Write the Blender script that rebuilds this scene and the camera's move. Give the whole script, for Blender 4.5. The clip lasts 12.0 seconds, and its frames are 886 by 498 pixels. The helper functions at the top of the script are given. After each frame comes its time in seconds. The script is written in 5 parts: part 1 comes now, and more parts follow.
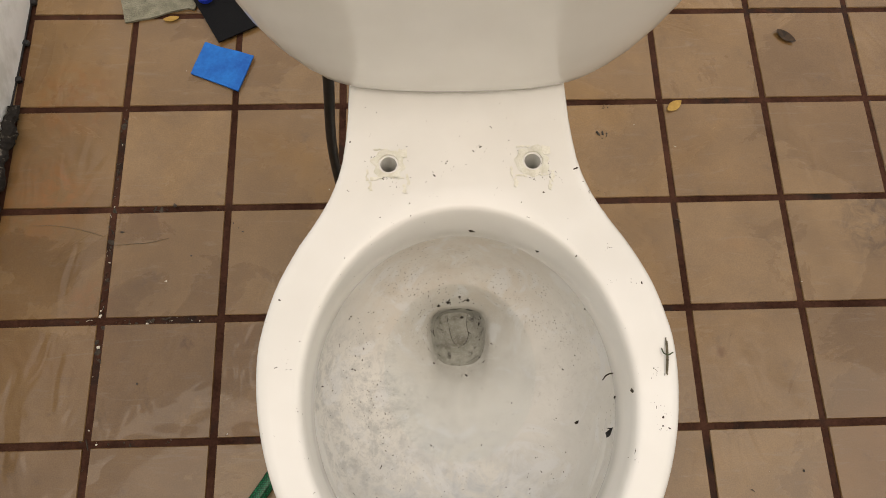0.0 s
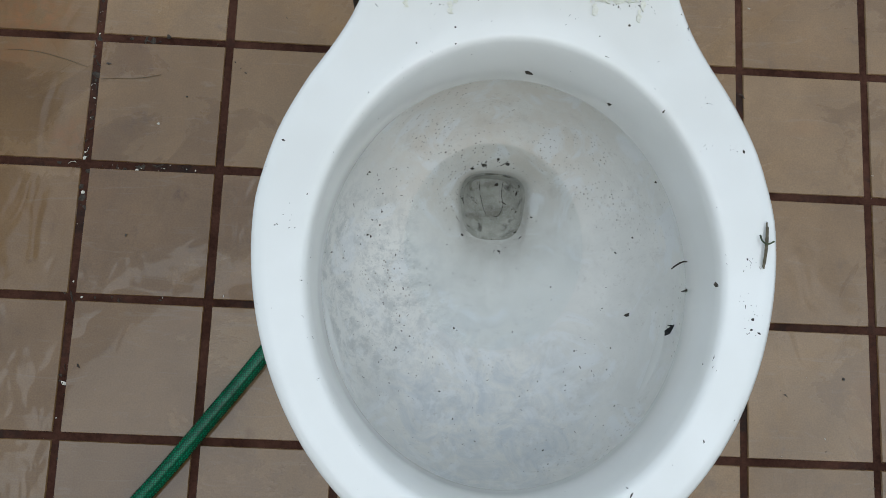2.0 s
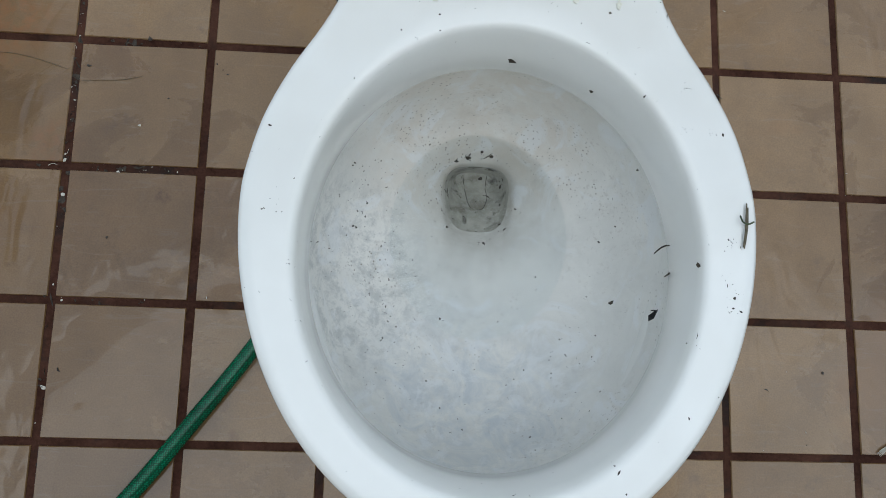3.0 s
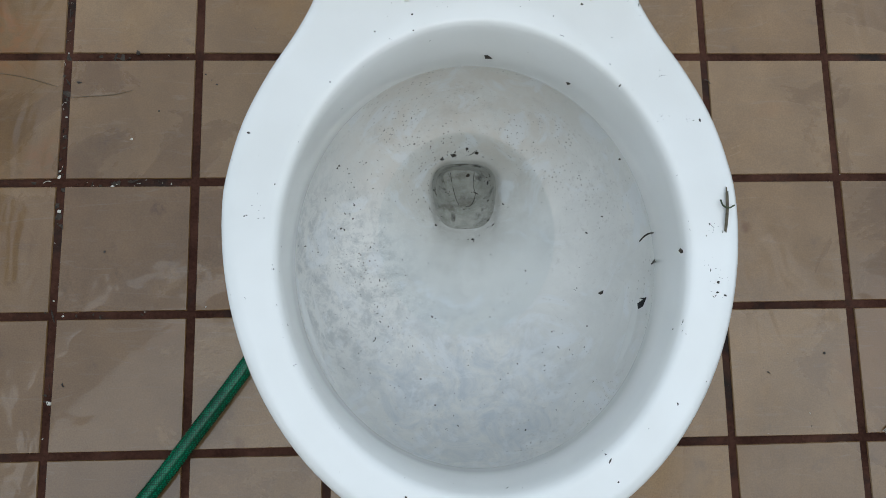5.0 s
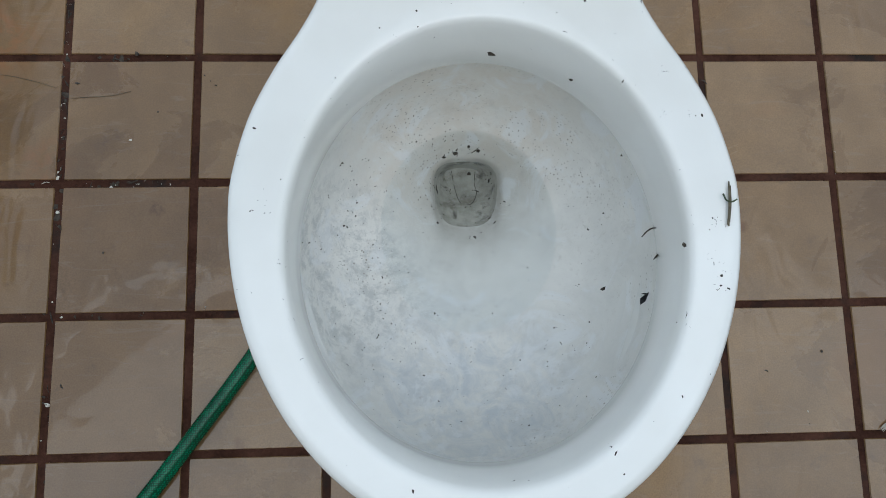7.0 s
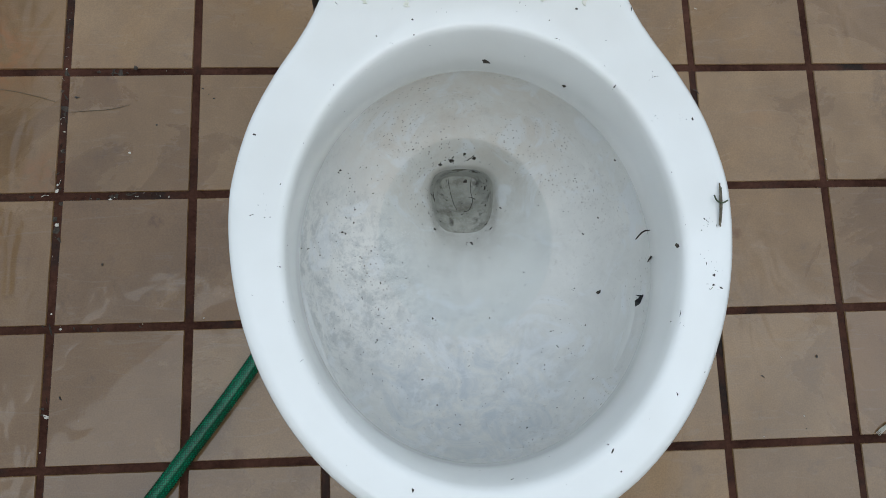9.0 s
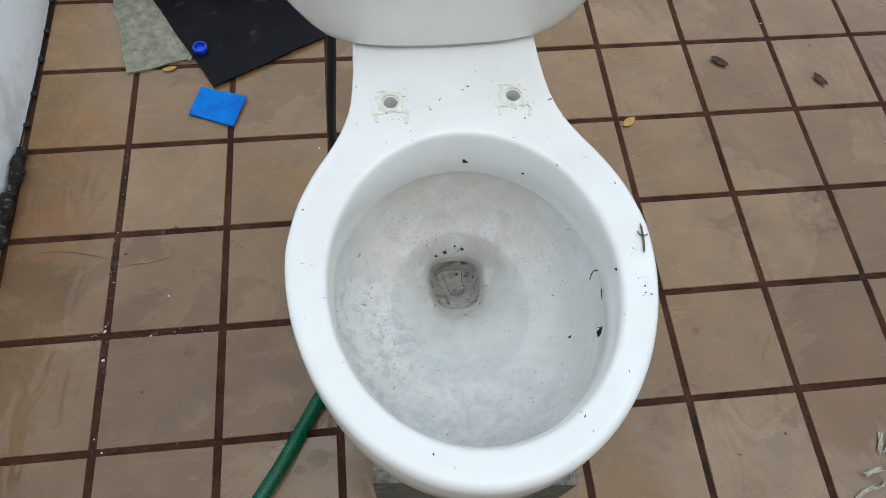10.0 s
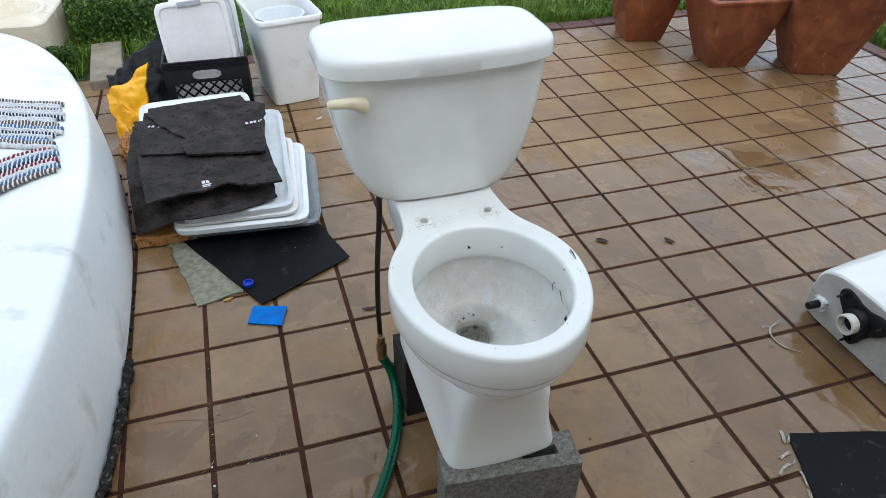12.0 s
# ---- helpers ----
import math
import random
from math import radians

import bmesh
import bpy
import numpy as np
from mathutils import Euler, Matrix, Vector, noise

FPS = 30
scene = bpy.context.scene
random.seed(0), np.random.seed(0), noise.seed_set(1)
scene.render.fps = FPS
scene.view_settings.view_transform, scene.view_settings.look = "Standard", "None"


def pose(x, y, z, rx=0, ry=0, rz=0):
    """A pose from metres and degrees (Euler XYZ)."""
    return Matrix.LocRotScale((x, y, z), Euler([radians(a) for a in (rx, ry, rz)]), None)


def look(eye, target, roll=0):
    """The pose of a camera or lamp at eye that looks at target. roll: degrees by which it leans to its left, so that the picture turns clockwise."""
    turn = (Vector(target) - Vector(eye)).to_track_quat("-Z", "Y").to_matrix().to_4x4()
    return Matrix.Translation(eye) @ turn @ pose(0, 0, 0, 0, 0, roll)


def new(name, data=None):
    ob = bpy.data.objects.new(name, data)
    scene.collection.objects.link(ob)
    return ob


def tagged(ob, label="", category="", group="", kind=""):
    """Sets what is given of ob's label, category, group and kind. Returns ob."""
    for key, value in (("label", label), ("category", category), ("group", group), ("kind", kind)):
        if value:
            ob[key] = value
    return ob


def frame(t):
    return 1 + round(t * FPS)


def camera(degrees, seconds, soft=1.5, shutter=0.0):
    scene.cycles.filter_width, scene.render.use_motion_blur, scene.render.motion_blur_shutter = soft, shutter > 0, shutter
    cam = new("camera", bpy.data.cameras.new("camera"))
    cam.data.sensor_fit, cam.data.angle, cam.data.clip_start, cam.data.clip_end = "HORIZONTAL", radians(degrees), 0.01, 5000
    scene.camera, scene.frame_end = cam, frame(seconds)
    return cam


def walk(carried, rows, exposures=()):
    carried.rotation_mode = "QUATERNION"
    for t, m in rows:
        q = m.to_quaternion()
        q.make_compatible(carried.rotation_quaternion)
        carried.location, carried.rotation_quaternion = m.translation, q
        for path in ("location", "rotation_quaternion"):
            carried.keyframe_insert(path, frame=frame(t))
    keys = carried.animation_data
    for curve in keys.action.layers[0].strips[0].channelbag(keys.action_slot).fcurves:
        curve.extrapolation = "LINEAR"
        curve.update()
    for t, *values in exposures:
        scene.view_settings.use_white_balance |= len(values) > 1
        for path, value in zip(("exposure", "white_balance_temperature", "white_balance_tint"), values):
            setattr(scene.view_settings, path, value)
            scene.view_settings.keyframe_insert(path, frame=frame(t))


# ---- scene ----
cam = camera(64.9, 12.0, soft=0.7)
PATH = [
    (0, (-0.062, -0.05, 1.168), (0.005, 0.546, -0.74), 4.9),
    (0.5, (-0.066, -0.05, 1.084), (0.048, 0.309, -0.88), 16.1),
    (1, (-0.079, -0.041, 1.055), (0.029, 0.243, -0.922), 21.4),
    (1.5, (-0.088, -0.036, 1.044), (-0.017, 0.237, -0.936), 16.7),
    (2, (-0.085, -0.037, 1.041), (-0.031, 0.215, -0.942), 14.6),
    (2.5, (-0.088, -0.046, 1.038), (-0.014, 0.214, -0.944), 19.0),
    (3, (-0.088, -0.058, 1.042), (0.018, 0.233, -0.934), 21.9),
    (5, (-0.072, -0.059, 1.046), (0.016, 0.228, -0.932), 16.2),
    (5.5, (-0.074, -0.061, 1.046), (0.018, 0.232, -0.93), 16.6),
    (6, (-0.075, -0.063, 1.046), (0.023, 0.229, -0.931), 17.8),
    (6.5, (-0.078, -0.065, 1.046), (0.022, 0.227, -0.93), 18.0),
    (7, (-0.08, -0.066, 1.047), (0.025, 0.233, -0.927), 18.3),
    (9, (-0.081, -0.076, 1.054), (0.034, 0.265, -0.913), 17.1),
    (9.5, (-0.082, -0.11, 1.078), (0.023, 0.371, -0.861), 10.1),
    (10, (-0.107, -0.258, 1.178), (0.061, 0.623, -0.61), 5.6),
    (10.5, (-0.177, -0.432, 1.263), (0.097, 0.738, -0.335), 3.3),
    (11, (-0.275, -0.615, 1.325), (0.228, 0.744, -0.054), 4.7),
    (11.5, (-0.382, -0.815, 1.363), (0.22, 0.628, 0.116), 2.8),
    (12, (-0.394, -0.875, 1.366), (0.086, 0.646, 0.16), 0.5),
]
EXPOSURES = [
    (0.0, 0.65, 8100, 14), (0.5, 0.55, 6600, 8), (1.0, 0.5, 6050, 5), (1.5, 0.5, 5960, 4), (7.2, 0.5, 5830, 4), (9.5, 0.56, 5890, 5),
    (10.0, 0.78, 6000, 6), (10.5, 0.92, 6080, 7), (11.0, 0.93, 5980, 6), (12.0, 0.78, 5820, 5),
]
walk(cam, [(t, look(eye, target, roll)) for t, eye, target, roll in PATH], EXPOSURES)

# ---- world and light ----
world = bpy.data.worlds.new("overcast_sky")
scene.world = world
world.use_nodes = True
wn, wl = world.node_tree.nodes, world.node_tree.links
sky = wn.new("ShaderNodeTexSky")
sky.sky_type, sky.sun_disc = "NISHITA", False
sky.sun_elevation, sky.sun_rotation = radians(58), radians(164)
sky.air_density, sky.dust_density, sky.ozone_density = 1.0, 4.0, 1.0
cloud = wn.new("ShaderNodeMixRGB")
cloud.inputs[0].default_value = 0.62
cloud.inputs[2].default_value = (8.6, 9.0, 9.5, 1)
wl.new(sky.outputs[0], cloud.inputs[1])
wl.new(cloud.outputs[0], wn["Background"].inputs[0])
wn["Background"].inputs[1].default_value = 0.100
sun = new("sun", bpy.data.lights.new("sun", "SUN"))
sun.data.energy, sun.data.angle, sun.data.color = 0.8, radians(85), (1.0, 0.97, 0.93)
sun.matrix_world = look((0.4, -1.4, 2.35), (0, 0, 0))


# ---- materials ----
def link(nt, a, b):
    nt.links.new(a, b)


def ramp(nt, fac, stops):
    n = nt.nodes.new("ShaderNodeValToRGB")
    while len(n.color_ramp.elements) < len(stops):
        n.color_ramp.elements.new(0.5)
    for e, (p, c) in zip(n.color_ramp.elements, stops):
        e.position, e.color = p, (*c, 1) if len(c) == 3 else c
    link(nt, fac, n.inputs[0])
    return n.outputs[0]


def noise_tex(nt, vec, scale, detail=4, rough=0.55, distort=0.0):
    n = nt.nodes.new("ShaderNodeTexNoise")
    n.inputs["Scale"].default_value, n.inputs["Detail"].default_value = scale, detail
    n.inputs["Roughness"].default_value, n.inputs["Distortion"].default_value = rough, distort
    link(nt, vec, n.inputs["Vector"])
    return n.outputs["Fac"]


def mixc(nt, fac, a, b, kind="MIX"):
    n = nt.nodes.new("ShaderNodeMixRGB")
    n.blend_type = kind
    for slot, v in ((0, fac), (1, a), (2, b)):
        if isinstance(v, (int, float)):
            n.inputs[slot].default_value = v
        elif isinstance(v, tuple):
            n.inputs[slot].default_value = (*v, 1)
        else:
            link(nt, v, n.inputs[slot])
    return n.outputs[0]


def maths(nt, op, a, b=0.0, clamp=False):
    n = nt.nodes.new("ShaderNodeMath")
    n.operation, n.use_clamp = op, clamp
    for slot, v in ((0, a), (1, b)):
        if isinstance(v, (int, float)):
            n.inputs[slot].default_value = v
        else:
            link(nt, v, n.inputs[slot])
    return n.outputs[0]


def bump(nt, bsdf, height, strength, dist):
    n = nt.nodes.new("ShaderNodeBump")
    n.inputs["Strength"].default_value, n.inputs["Distance"].default_value = strength, dist
    link(nt, height, n.inputs["Height"])
    link(nt, n.outputs[0], bsdf.inputs["Normal"])


def blank(name):
    m = bpy.data.materials.new(name)
    m.use_nodes = True
    nt = m.node_tree
    pos = nt.nodes.new("ShaderNodeNewGeometry").outputs["Position"]
    return m, nt, nt.nodes["Principled BSDF"], pos


def mat(name, dark, light, scale=8.0, rough=0.5, rough2=None, fine=120.0, relief=0.15, depth=0.002, metal=0.0, coat=0.0, spec=0.5, stain=None, stain_scale=5.0, stain_at=0.6):
    """A worn surface: two tones mixed by coarse and fine noise, uneven gloss, fine relief, and stains if given."""
    m, nt, b, pos = blank(name)
    coarse, small = noise_tex(nt, pos, scale), noise_tex(nt, pos, fine, 3)
    f = maths(nt, "ADD", maths(nt, "MULTIPLY", coarse, 0.65), maths(nt, "MULTIPLY", small, 0.35))
    c = ramp(nt, f, [(0.36, dark), (0.64, light)])
    if stain:
        s = ramp(nt, noise_tex(nt, pos, stain_scale, 6, 0.65, 0.4), [(stain_at, (0, 0, 0)), (min(stain_at + 0.12, 1), (1, 1, 1))])
        c = mixc(nt, s, c, stain)
    link(nt, c, b.inputs["Base Color"])
    r2 = rough if rough2 is None else rough2
    link(nt, ramp(nt, coarse, [(0.35, (rough,) * 3), (0.65, (r2,) * 3)]), b.inputs["Roughness"])
    b.inputs["Metallic"].default_value = metal
    b.inputs["Specular IOR Level"].default_value = spec
    b.inputs["Coat Weight"].default_value = coat
    b.inputs["Coat Roughness"].default_value = 0.08
    bump(nt, b, small, relief, depth)
    return m


def tile_material():
    m, nt, b, pos = blank("tan_quarry_tile")
    info = nt.nodes.new("ShaderNodeObjectInfo").outputs["Random"]
    geo = nt.nodes.new("ShaderNodeNewGeometry").outputs["Random Per Island"]
    rnd = maths(nt, "FRACT", maths(nt, "ADD", info, geo))
    base = ramp(nt, rnd, [(0.0, (0.172, 0.1020, 0.0445)), (0.5, (0.195, 0.1185, 0.0535)), (1.0, (0.219, 0.1375, 0.0660))])
    cloud_ = ramp(nt, noise_tex(nt, pos, 7, 5, 0.6), [(0.3, (0.80, 0.78, 0.76)), (0.7, (1.14, 1.14, 1.14))])
    c = mixc(nt, 1.0, base, cloud_, "MULTIPLY")
    grain = ramp(nt, noise_tex(nt, pos, 420, 2), [(0.3, (0.88, 0.88, 0.88)), (0.7, (1.1, 1.1, 1.1))])
    c = mixc(nt, 1.0, c, grain, "MULTIPLY")
    rust = ramp(nt, noise_tex(nt, pos, 2.3, 6, 0.6, 0.6), [(0.58, (0, 0, 0)), (0.72, (0.55, 0.55, 0.55))])
    c = mixc(nt, rust, c, (0.22, 0.115, 0.045))
    grime = ramp(nt, noise_tex(nt, pos, 16, 7, 0.72), [(0.60, (0, 0, 0)), (0.78, (0.6, 0.6, 0.6))])
    c = mixc(nt, grime, c, (0.075, 0.052, 0.038))
    scuff = ramp(nt, noise_tex(nt, pos, 55, 6, 0.75, 1.2), [(0.66, (0, 0, 0)), (0.74, (0.35, 0.35, 0.35))])
    c = mixc(nt, scuff, c, (0.30, 0.25, 0.20))
    smear = nt.nodes.new("ShaderNodeMapping")
    smear.inputs["Scale"].default_value = (9, 55, 9)
    smear.inputs["Rotation"].default_value = (0, 0, 0.5)
    link(nt, pos, smear.inputs["Vector"])
    streaks = ramp(nt, noise_tex(nt, smear.outputs[0], 1.0, 6, 0.7, 1.5), [(0.56, (0, 0, 0)), (0.70, (0.30, 0.30, 0.30))])
    c = mixc(nt, streaks, c, (0.24, 0.19, 0.145))
    rusty = nt.nodes.new("ShaderNodeTexVoronoi")
    rusty.inputs["Scale"].default_value = 6.5
    rusty.inputs["Randomness"].default_value = 1.0
    link(nt, pos, rusty.inputs["Vector"])
    ring_ = maths(nt, "ADD", rusty.outputs["Distance"], maths(nt, "MULTIPLY", noise_tex(nt, pos, 70, 4), 0.10))
    c = mixc(nt, ramp(nt, ring_, [(0.085, (0.7, 0.7, 0.7)), (0.125, (0, 0, 0))]), c, (0.115, 0.052, 0.020))
    for sx, sy, reach, tone in ((0.76, 0.345, 0.085, (0.06, 0.036, 0.02)), (-0.70, 0.62, 0.10, (0.19, 0.085, 0.028)), (-0.74, 0.42, 0.12, (0.20, 0.09, 0.03)), (-0.454, 0.159, 0.016, (0.06, 0.025, 0.012)), (-0.62, 0.235, 0.05, (0.21, 0.095, 0.035)), (-0.70, 0.43, 0.06, (0.23, 0.10, 0.035))):
        n = nt.nodes.new("ShaderNodeVectorMath")
        n.operation = "DISTANCE"
        link(nt, pos, n.inputs[0])
        n.inputs[1].default_value = (sx, sy, 0)
        spot = maths(nt, "SUBTRACT", 1.0, maths(nt, "DIVIDE", n.outputs["Value"], reach), True)
        spot = maths(nt, "MULTIPLY", ramp(nt, spot, [(0.0, (0, 0, 0)), (0.5, (0.55, 0.55, 0.55))]), ramp(nt, noise_tex(nt, pos, 38, 6, 0.7, 0.8), [(0.42, (0, 0, 0)), (0.60, (1, 1, 1))]))
        c = mixc(nt, spot, c, tone)
    # puddles: centre and reach of each, with ragged edges
    best = None
    for px, py, reach in ((2.75, 1.15, 0.80), (1.42, 0.98, 0.22), (0.86, 0.72, 0.34), (1.05, 0.10, 0.50), (-0.35, 0.95, 0.30), (0.55, 1.05, 0.22), (-0.70, -0.20, 0.55)):
        n = nt.nodes.new("ShaderNodeVectorMath")
        n.operation = "DISTANCE"
        link(nt, pos, n.inputs[0])
        n.inputs[1].default_value = (px, py, 0)
        d = maths(nt, "SUBTRACT", 1.0, maths(nt, "DIVIDE", n.outputs["Value"], reach))
        best = d if best is None else maths(nt, "MAXIMUM", best, d)
    ragged = maths(nt, "SUBTRACT", noise_tex(nt, pos, 4.5, 6, 0.6, 1.0), 0.5)
    wet = maths(nt, "ADD", maths(nt, "MULTIPLY", maths(nt, "MAXIMUM", best, -0.6), 0.35), maths(nt, "ADD", maths(nt, "MULTIPLY", ragged, 0.9), 0.40))
    for dx_, dy_, reach in ((1.62, 1.78, 0.75), (0.75, 1.75, 0.6)):
        n = nt.nodes.new("ShaderNodeVectorMath")
        n.operation = "DISTANCE"
        link(nt, pos, n.inputs[0])
        n.inputs[1].default_value = (dx_, dy_, 0)
        dry = maths(nt, "SUBTRACT", 1.0, maths(nt, "DIVIDE", n.outputs["Value"], reach), True)
        wet = maths(nt, "SUBTRACT", wet, maths(nt, "MULTIPLY", dry, 0.45))
    wet = maths(nt, "ADD", wet, maths(nt, "MULTIPLY", maths(nt, "SUBTRACT", noise_tex(nt, pos, 19, 4, 0.55, 0.8), 0.5), 0.10))
    c = mixc(nt, 1.0, c, ramp(nt, wet, [(0.12, (1.20, 1.19, 1.17)), (0.30, (1.06, 1.06, 1.08)), (0.43, (1.03, 1.03, 1.03)), (0.475, (0.86, 0.82, 0.76))]), "MULTIPLY")
    link(nt, c, b.inputs["Base Color"])
    film = noise_tex(nt, pos, 22, 3, 0.5, 0.6)
    link(nt, ramp(nt, wet, [(0.12, (0.55,) * 3), (0.30, (0.40,) * 3), (0.42, (0.34,) * 3), (0.46, (0.22,) * 3), (0.66, (0.16,) * 3)]), b.inputs["Roughness"])
    b.inputs["IOR"].default_value = 1.3
    # a thin film of water, broken where the tiles have begun to dry
    link(nt, ramp(nt, wet, [(0.12, (0.40,) * 3), (0.30, (0.85,) * 3), (0.42, (0.95,) * 3), (0.455, (1.0,) * 3)]), b.inputs["Coat Weight"])
    link(nt, ramp(nt, wet, [(0.12, (0.38,) * 3), (0.30, (0.17,) * 3), (0.43, (0.10,) * 3), (0.465, (0.02,) * 3)]), b.inputs["Coat Roughness"])
    b.inputs["Coat IOR"].default_value = 1.45
    edge = ramp(nt, wet, [(0.44, (0, 0, 0)), (0.47, (1, 1, 1))])
    h = maths(nt, "ADD", maths(nt, "MULTIPLY", film, 0.5), maths(nt, "MULTIPLY", noise_tex(nt, pos, 300, 2), 0.12))
    h = maths(nt, "ADD", h, maths(nt, "MULTIPLY", edge, 0.5))
    flow = nt.nodes.new("ShaderNodeMapping")
    flow.inputs["Scale"].default_value = (15, 8, 10)
    flow.inputs["Rotation"].default_value = (0, 0, -0.35)
    link(nt, pos, flow.inputs["Vector"])
    ripple = noise_tex(nt, flow.outputs[0], 1.0, 1.5, 0.5, 1.6)
    # the ripples run in tongues, with calm water between them
    tongue = ramp(nt, noise_tex(nt, pos, 3.4, 3, 0.5, 0.4), [(0.46, (0, 0, 0)), (0.60, (1, 1, 1))])
    h = maths(nt, "ADD", h, maths(nt, "MULTIPLY", maths(nt, "MULTIPLY", ripple, tongue), 9.0))
    bump(nt, b, h, 0.30, 0.0024)
    surf = nt.nodes.new("ShaderNodeBump")
    surf.inputs["Strength"].default_value, surf.inputs["Distance"].default_value = 0.55, 0.006
    link(nt, maths(nt, "ADD", maths(nt, "MULTIPLY", ripple, tongue), maths(nt, "MULTIPLY", film, 0.06)), surf.inputs["Height"])
    link(nt, surf.outputs[0], b.inputs["Coat Normal"])
    return m


def porcelain(name, stained):
    m, nt, b, pos = blank(name)
    c = ramp(nt, noise_tex(nt, pos, 9, 3), [(0.3, (0.74, 0.735, 0.70)), (0.7, (0.80, 0.80, 0.775))])
    rough = 0.16
    if stained:
        def near_to(px, py, pz, reach):
            n = nt.nodes.new("ShaderNodeVectorMath")
            n.operation = "DISTANCE"
            link(nt, pos, n.inputs[0])
            n.inputs[1].default_value = (px, py, pz)
            return maths(nt, "SUBTRACT", 1.0, maths(nt, "DIVIDE", n.outputs["Value"], reach), True)

        film = ramp(nt, noise_tex(nt, pos, 13, 7, 0.68, 0.5), [(0.34, (0, 0, 0)), (0.66, (1, 1, 1))])
        c = mixc(nt, film, (0.76, 0.75, 0.71), (0.65, 0.645, 0.61))
        beige = mixc(nt, 1.0, ramp(nt, near_to(-0.03, 0.15, 0.43, 0.13), [(0.0, (0, 0, 0)), (0.45, (1, 1, 1))]), ramp(nt, noise_tex(nt, pos, 28, 6, 0.7), [(0.36, (0.1, 0.1, 0.1)), (0.6, (0.7, 0.7, 0.7))]), "MULTIPLY")
        c = mixc(nt, beige, c, (0.64, 0.585, 0.51))
        flank = mixc(nt, 1.0, ramp(nt, near_to(-0.15, 0.0, 0.43, 0.12), [(0.0, (0, 0, 0)), (0.5, (1, 1, 1))]), ramp(nt, noise_tex(nt, pos, 75, 7, 0.78, 0.3), [(0.46, (0, 0, 0)), (0.60, (0.5, 0.5, 0.5))]), "MULTIPLY")
        c = mixc(nt, flank, c, (0.34, 0.36, 0.36))
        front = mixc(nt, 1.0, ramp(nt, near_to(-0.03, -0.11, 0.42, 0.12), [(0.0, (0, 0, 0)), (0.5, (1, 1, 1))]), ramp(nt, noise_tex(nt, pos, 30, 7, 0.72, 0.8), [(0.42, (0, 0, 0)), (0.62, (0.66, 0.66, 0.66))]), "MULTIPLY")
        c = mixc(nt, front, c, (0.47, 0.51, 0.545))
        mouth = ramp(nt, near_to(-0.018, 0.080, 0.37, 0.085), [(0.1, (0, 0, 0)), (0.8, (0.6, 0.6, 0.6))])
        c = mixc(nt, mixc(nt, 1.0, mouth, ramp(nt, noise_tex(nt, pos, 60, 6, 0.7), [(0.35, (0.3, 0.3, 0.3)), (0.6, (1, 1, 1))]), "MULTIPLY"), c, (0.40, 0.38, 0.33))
        streak = ramp(nt, noise_tex(nt, pos, 34, 7, 0.75, 0.5), [(0.55, (0, 0, 0)), (0.72, (0.35, 0.35, 0.35))])
        c = mixc(nt, streak, c, (0.45, 0.43, 0.40))
        chalk = ramp(nt, noise_tex(nt, pos, 19, 6, 0.62, 1.6), [(0.52, (0, 0, 0)), (0.62, (0.6, 0.6, 0.6))])
        c = mixc(nt, chalk, c, (0.74, 0.755, 0.76))
        crust = maths(nt, "MULTIPLY", ramp(nt, noise_tex(nt, pos, 210, 5, 0.7), [(0.56, (0, 0, 0)), (0.66, (0.34, 0.34, 0.34))]), ramp(nt, noise_tex(nt, pos, 16, 5, 0.65, 0.7), [(0.42, (0.05, 0.05, 0.05)), (0.60, (1, 1, 1))]))
        c = mixc(nt, crust, c, (0.40, 0.37, 0.33))
        specks = nt.nodes.new("ShaderNodeTexVoronoi")
        specks.inputs["Scale"].default_value = 230
        link(nt, pos, specks.inputs["Vector"])
        where = ramp(nt, noise_tex(nt, pos, 11, 3), [(0.54, (0, 0, 0)), (0.66, (1, 1, 1))])
        dots = ramp(nt, specks.outputs["Distance"], [(0.12, (1, 1, 1)), (0.25, (0, 0, 0))])
        c = mixc(nt, mixc(nt, 1.0, dots, where, "MULTIPLY"), c, (0.25, 0.225, 0.19))
        rough = 0.42
    else:
        dirt = ramp(nt, noise_tex(nt, pos, 12, 3, 0.5, 0.2), [(0.45, (0, 0, 0)), (0.85, (0.16, 0.16, 0.16))])
        c = mixc(nt, dirt, c, (0.46, 0.45, 0.41))
    link(nt, c, b.inputs["Base Color"])
    link(nt, ramp(nt, noise_tex(nt, pos, 8, 2), [(0.3, (rough,) * 3), (0.7, (rough + 0.10,) * 3)]), b.inputs["Roughness"])
    b.inputs["Coat Weight"].default_value = 0.0 if stained else 0.35
    b.inputs["Coat Roughness"].default_value = 0.06
    bump(nt, b, noise_tex(nt, pos, 60 if stained else 22, 4 if stained else 1), 0.15 if stained else 0.03, 0.001)
    return m


def clear_plastic(name, color, rough=0.3, alpha=0.55):
    m, nt, b, pos = blank(name)
    c = ramp(nt, noise_tex(nt, pos, 18, 5), [(0.35, tuple(v * 0.86 for v in color)), (0.65, color)])
    link(nt, c, b.inputs["Base Color"])
    b.inputs["Roughness"].default_value = rough
    b.inputs["Transmission Weight"].default_value = alpha
    b.inputs["IOR"].default_value = 1.35
    bump(nt, b, noise_tex(nt, pos, 90, 3), 0.1, 0.001)
    return m


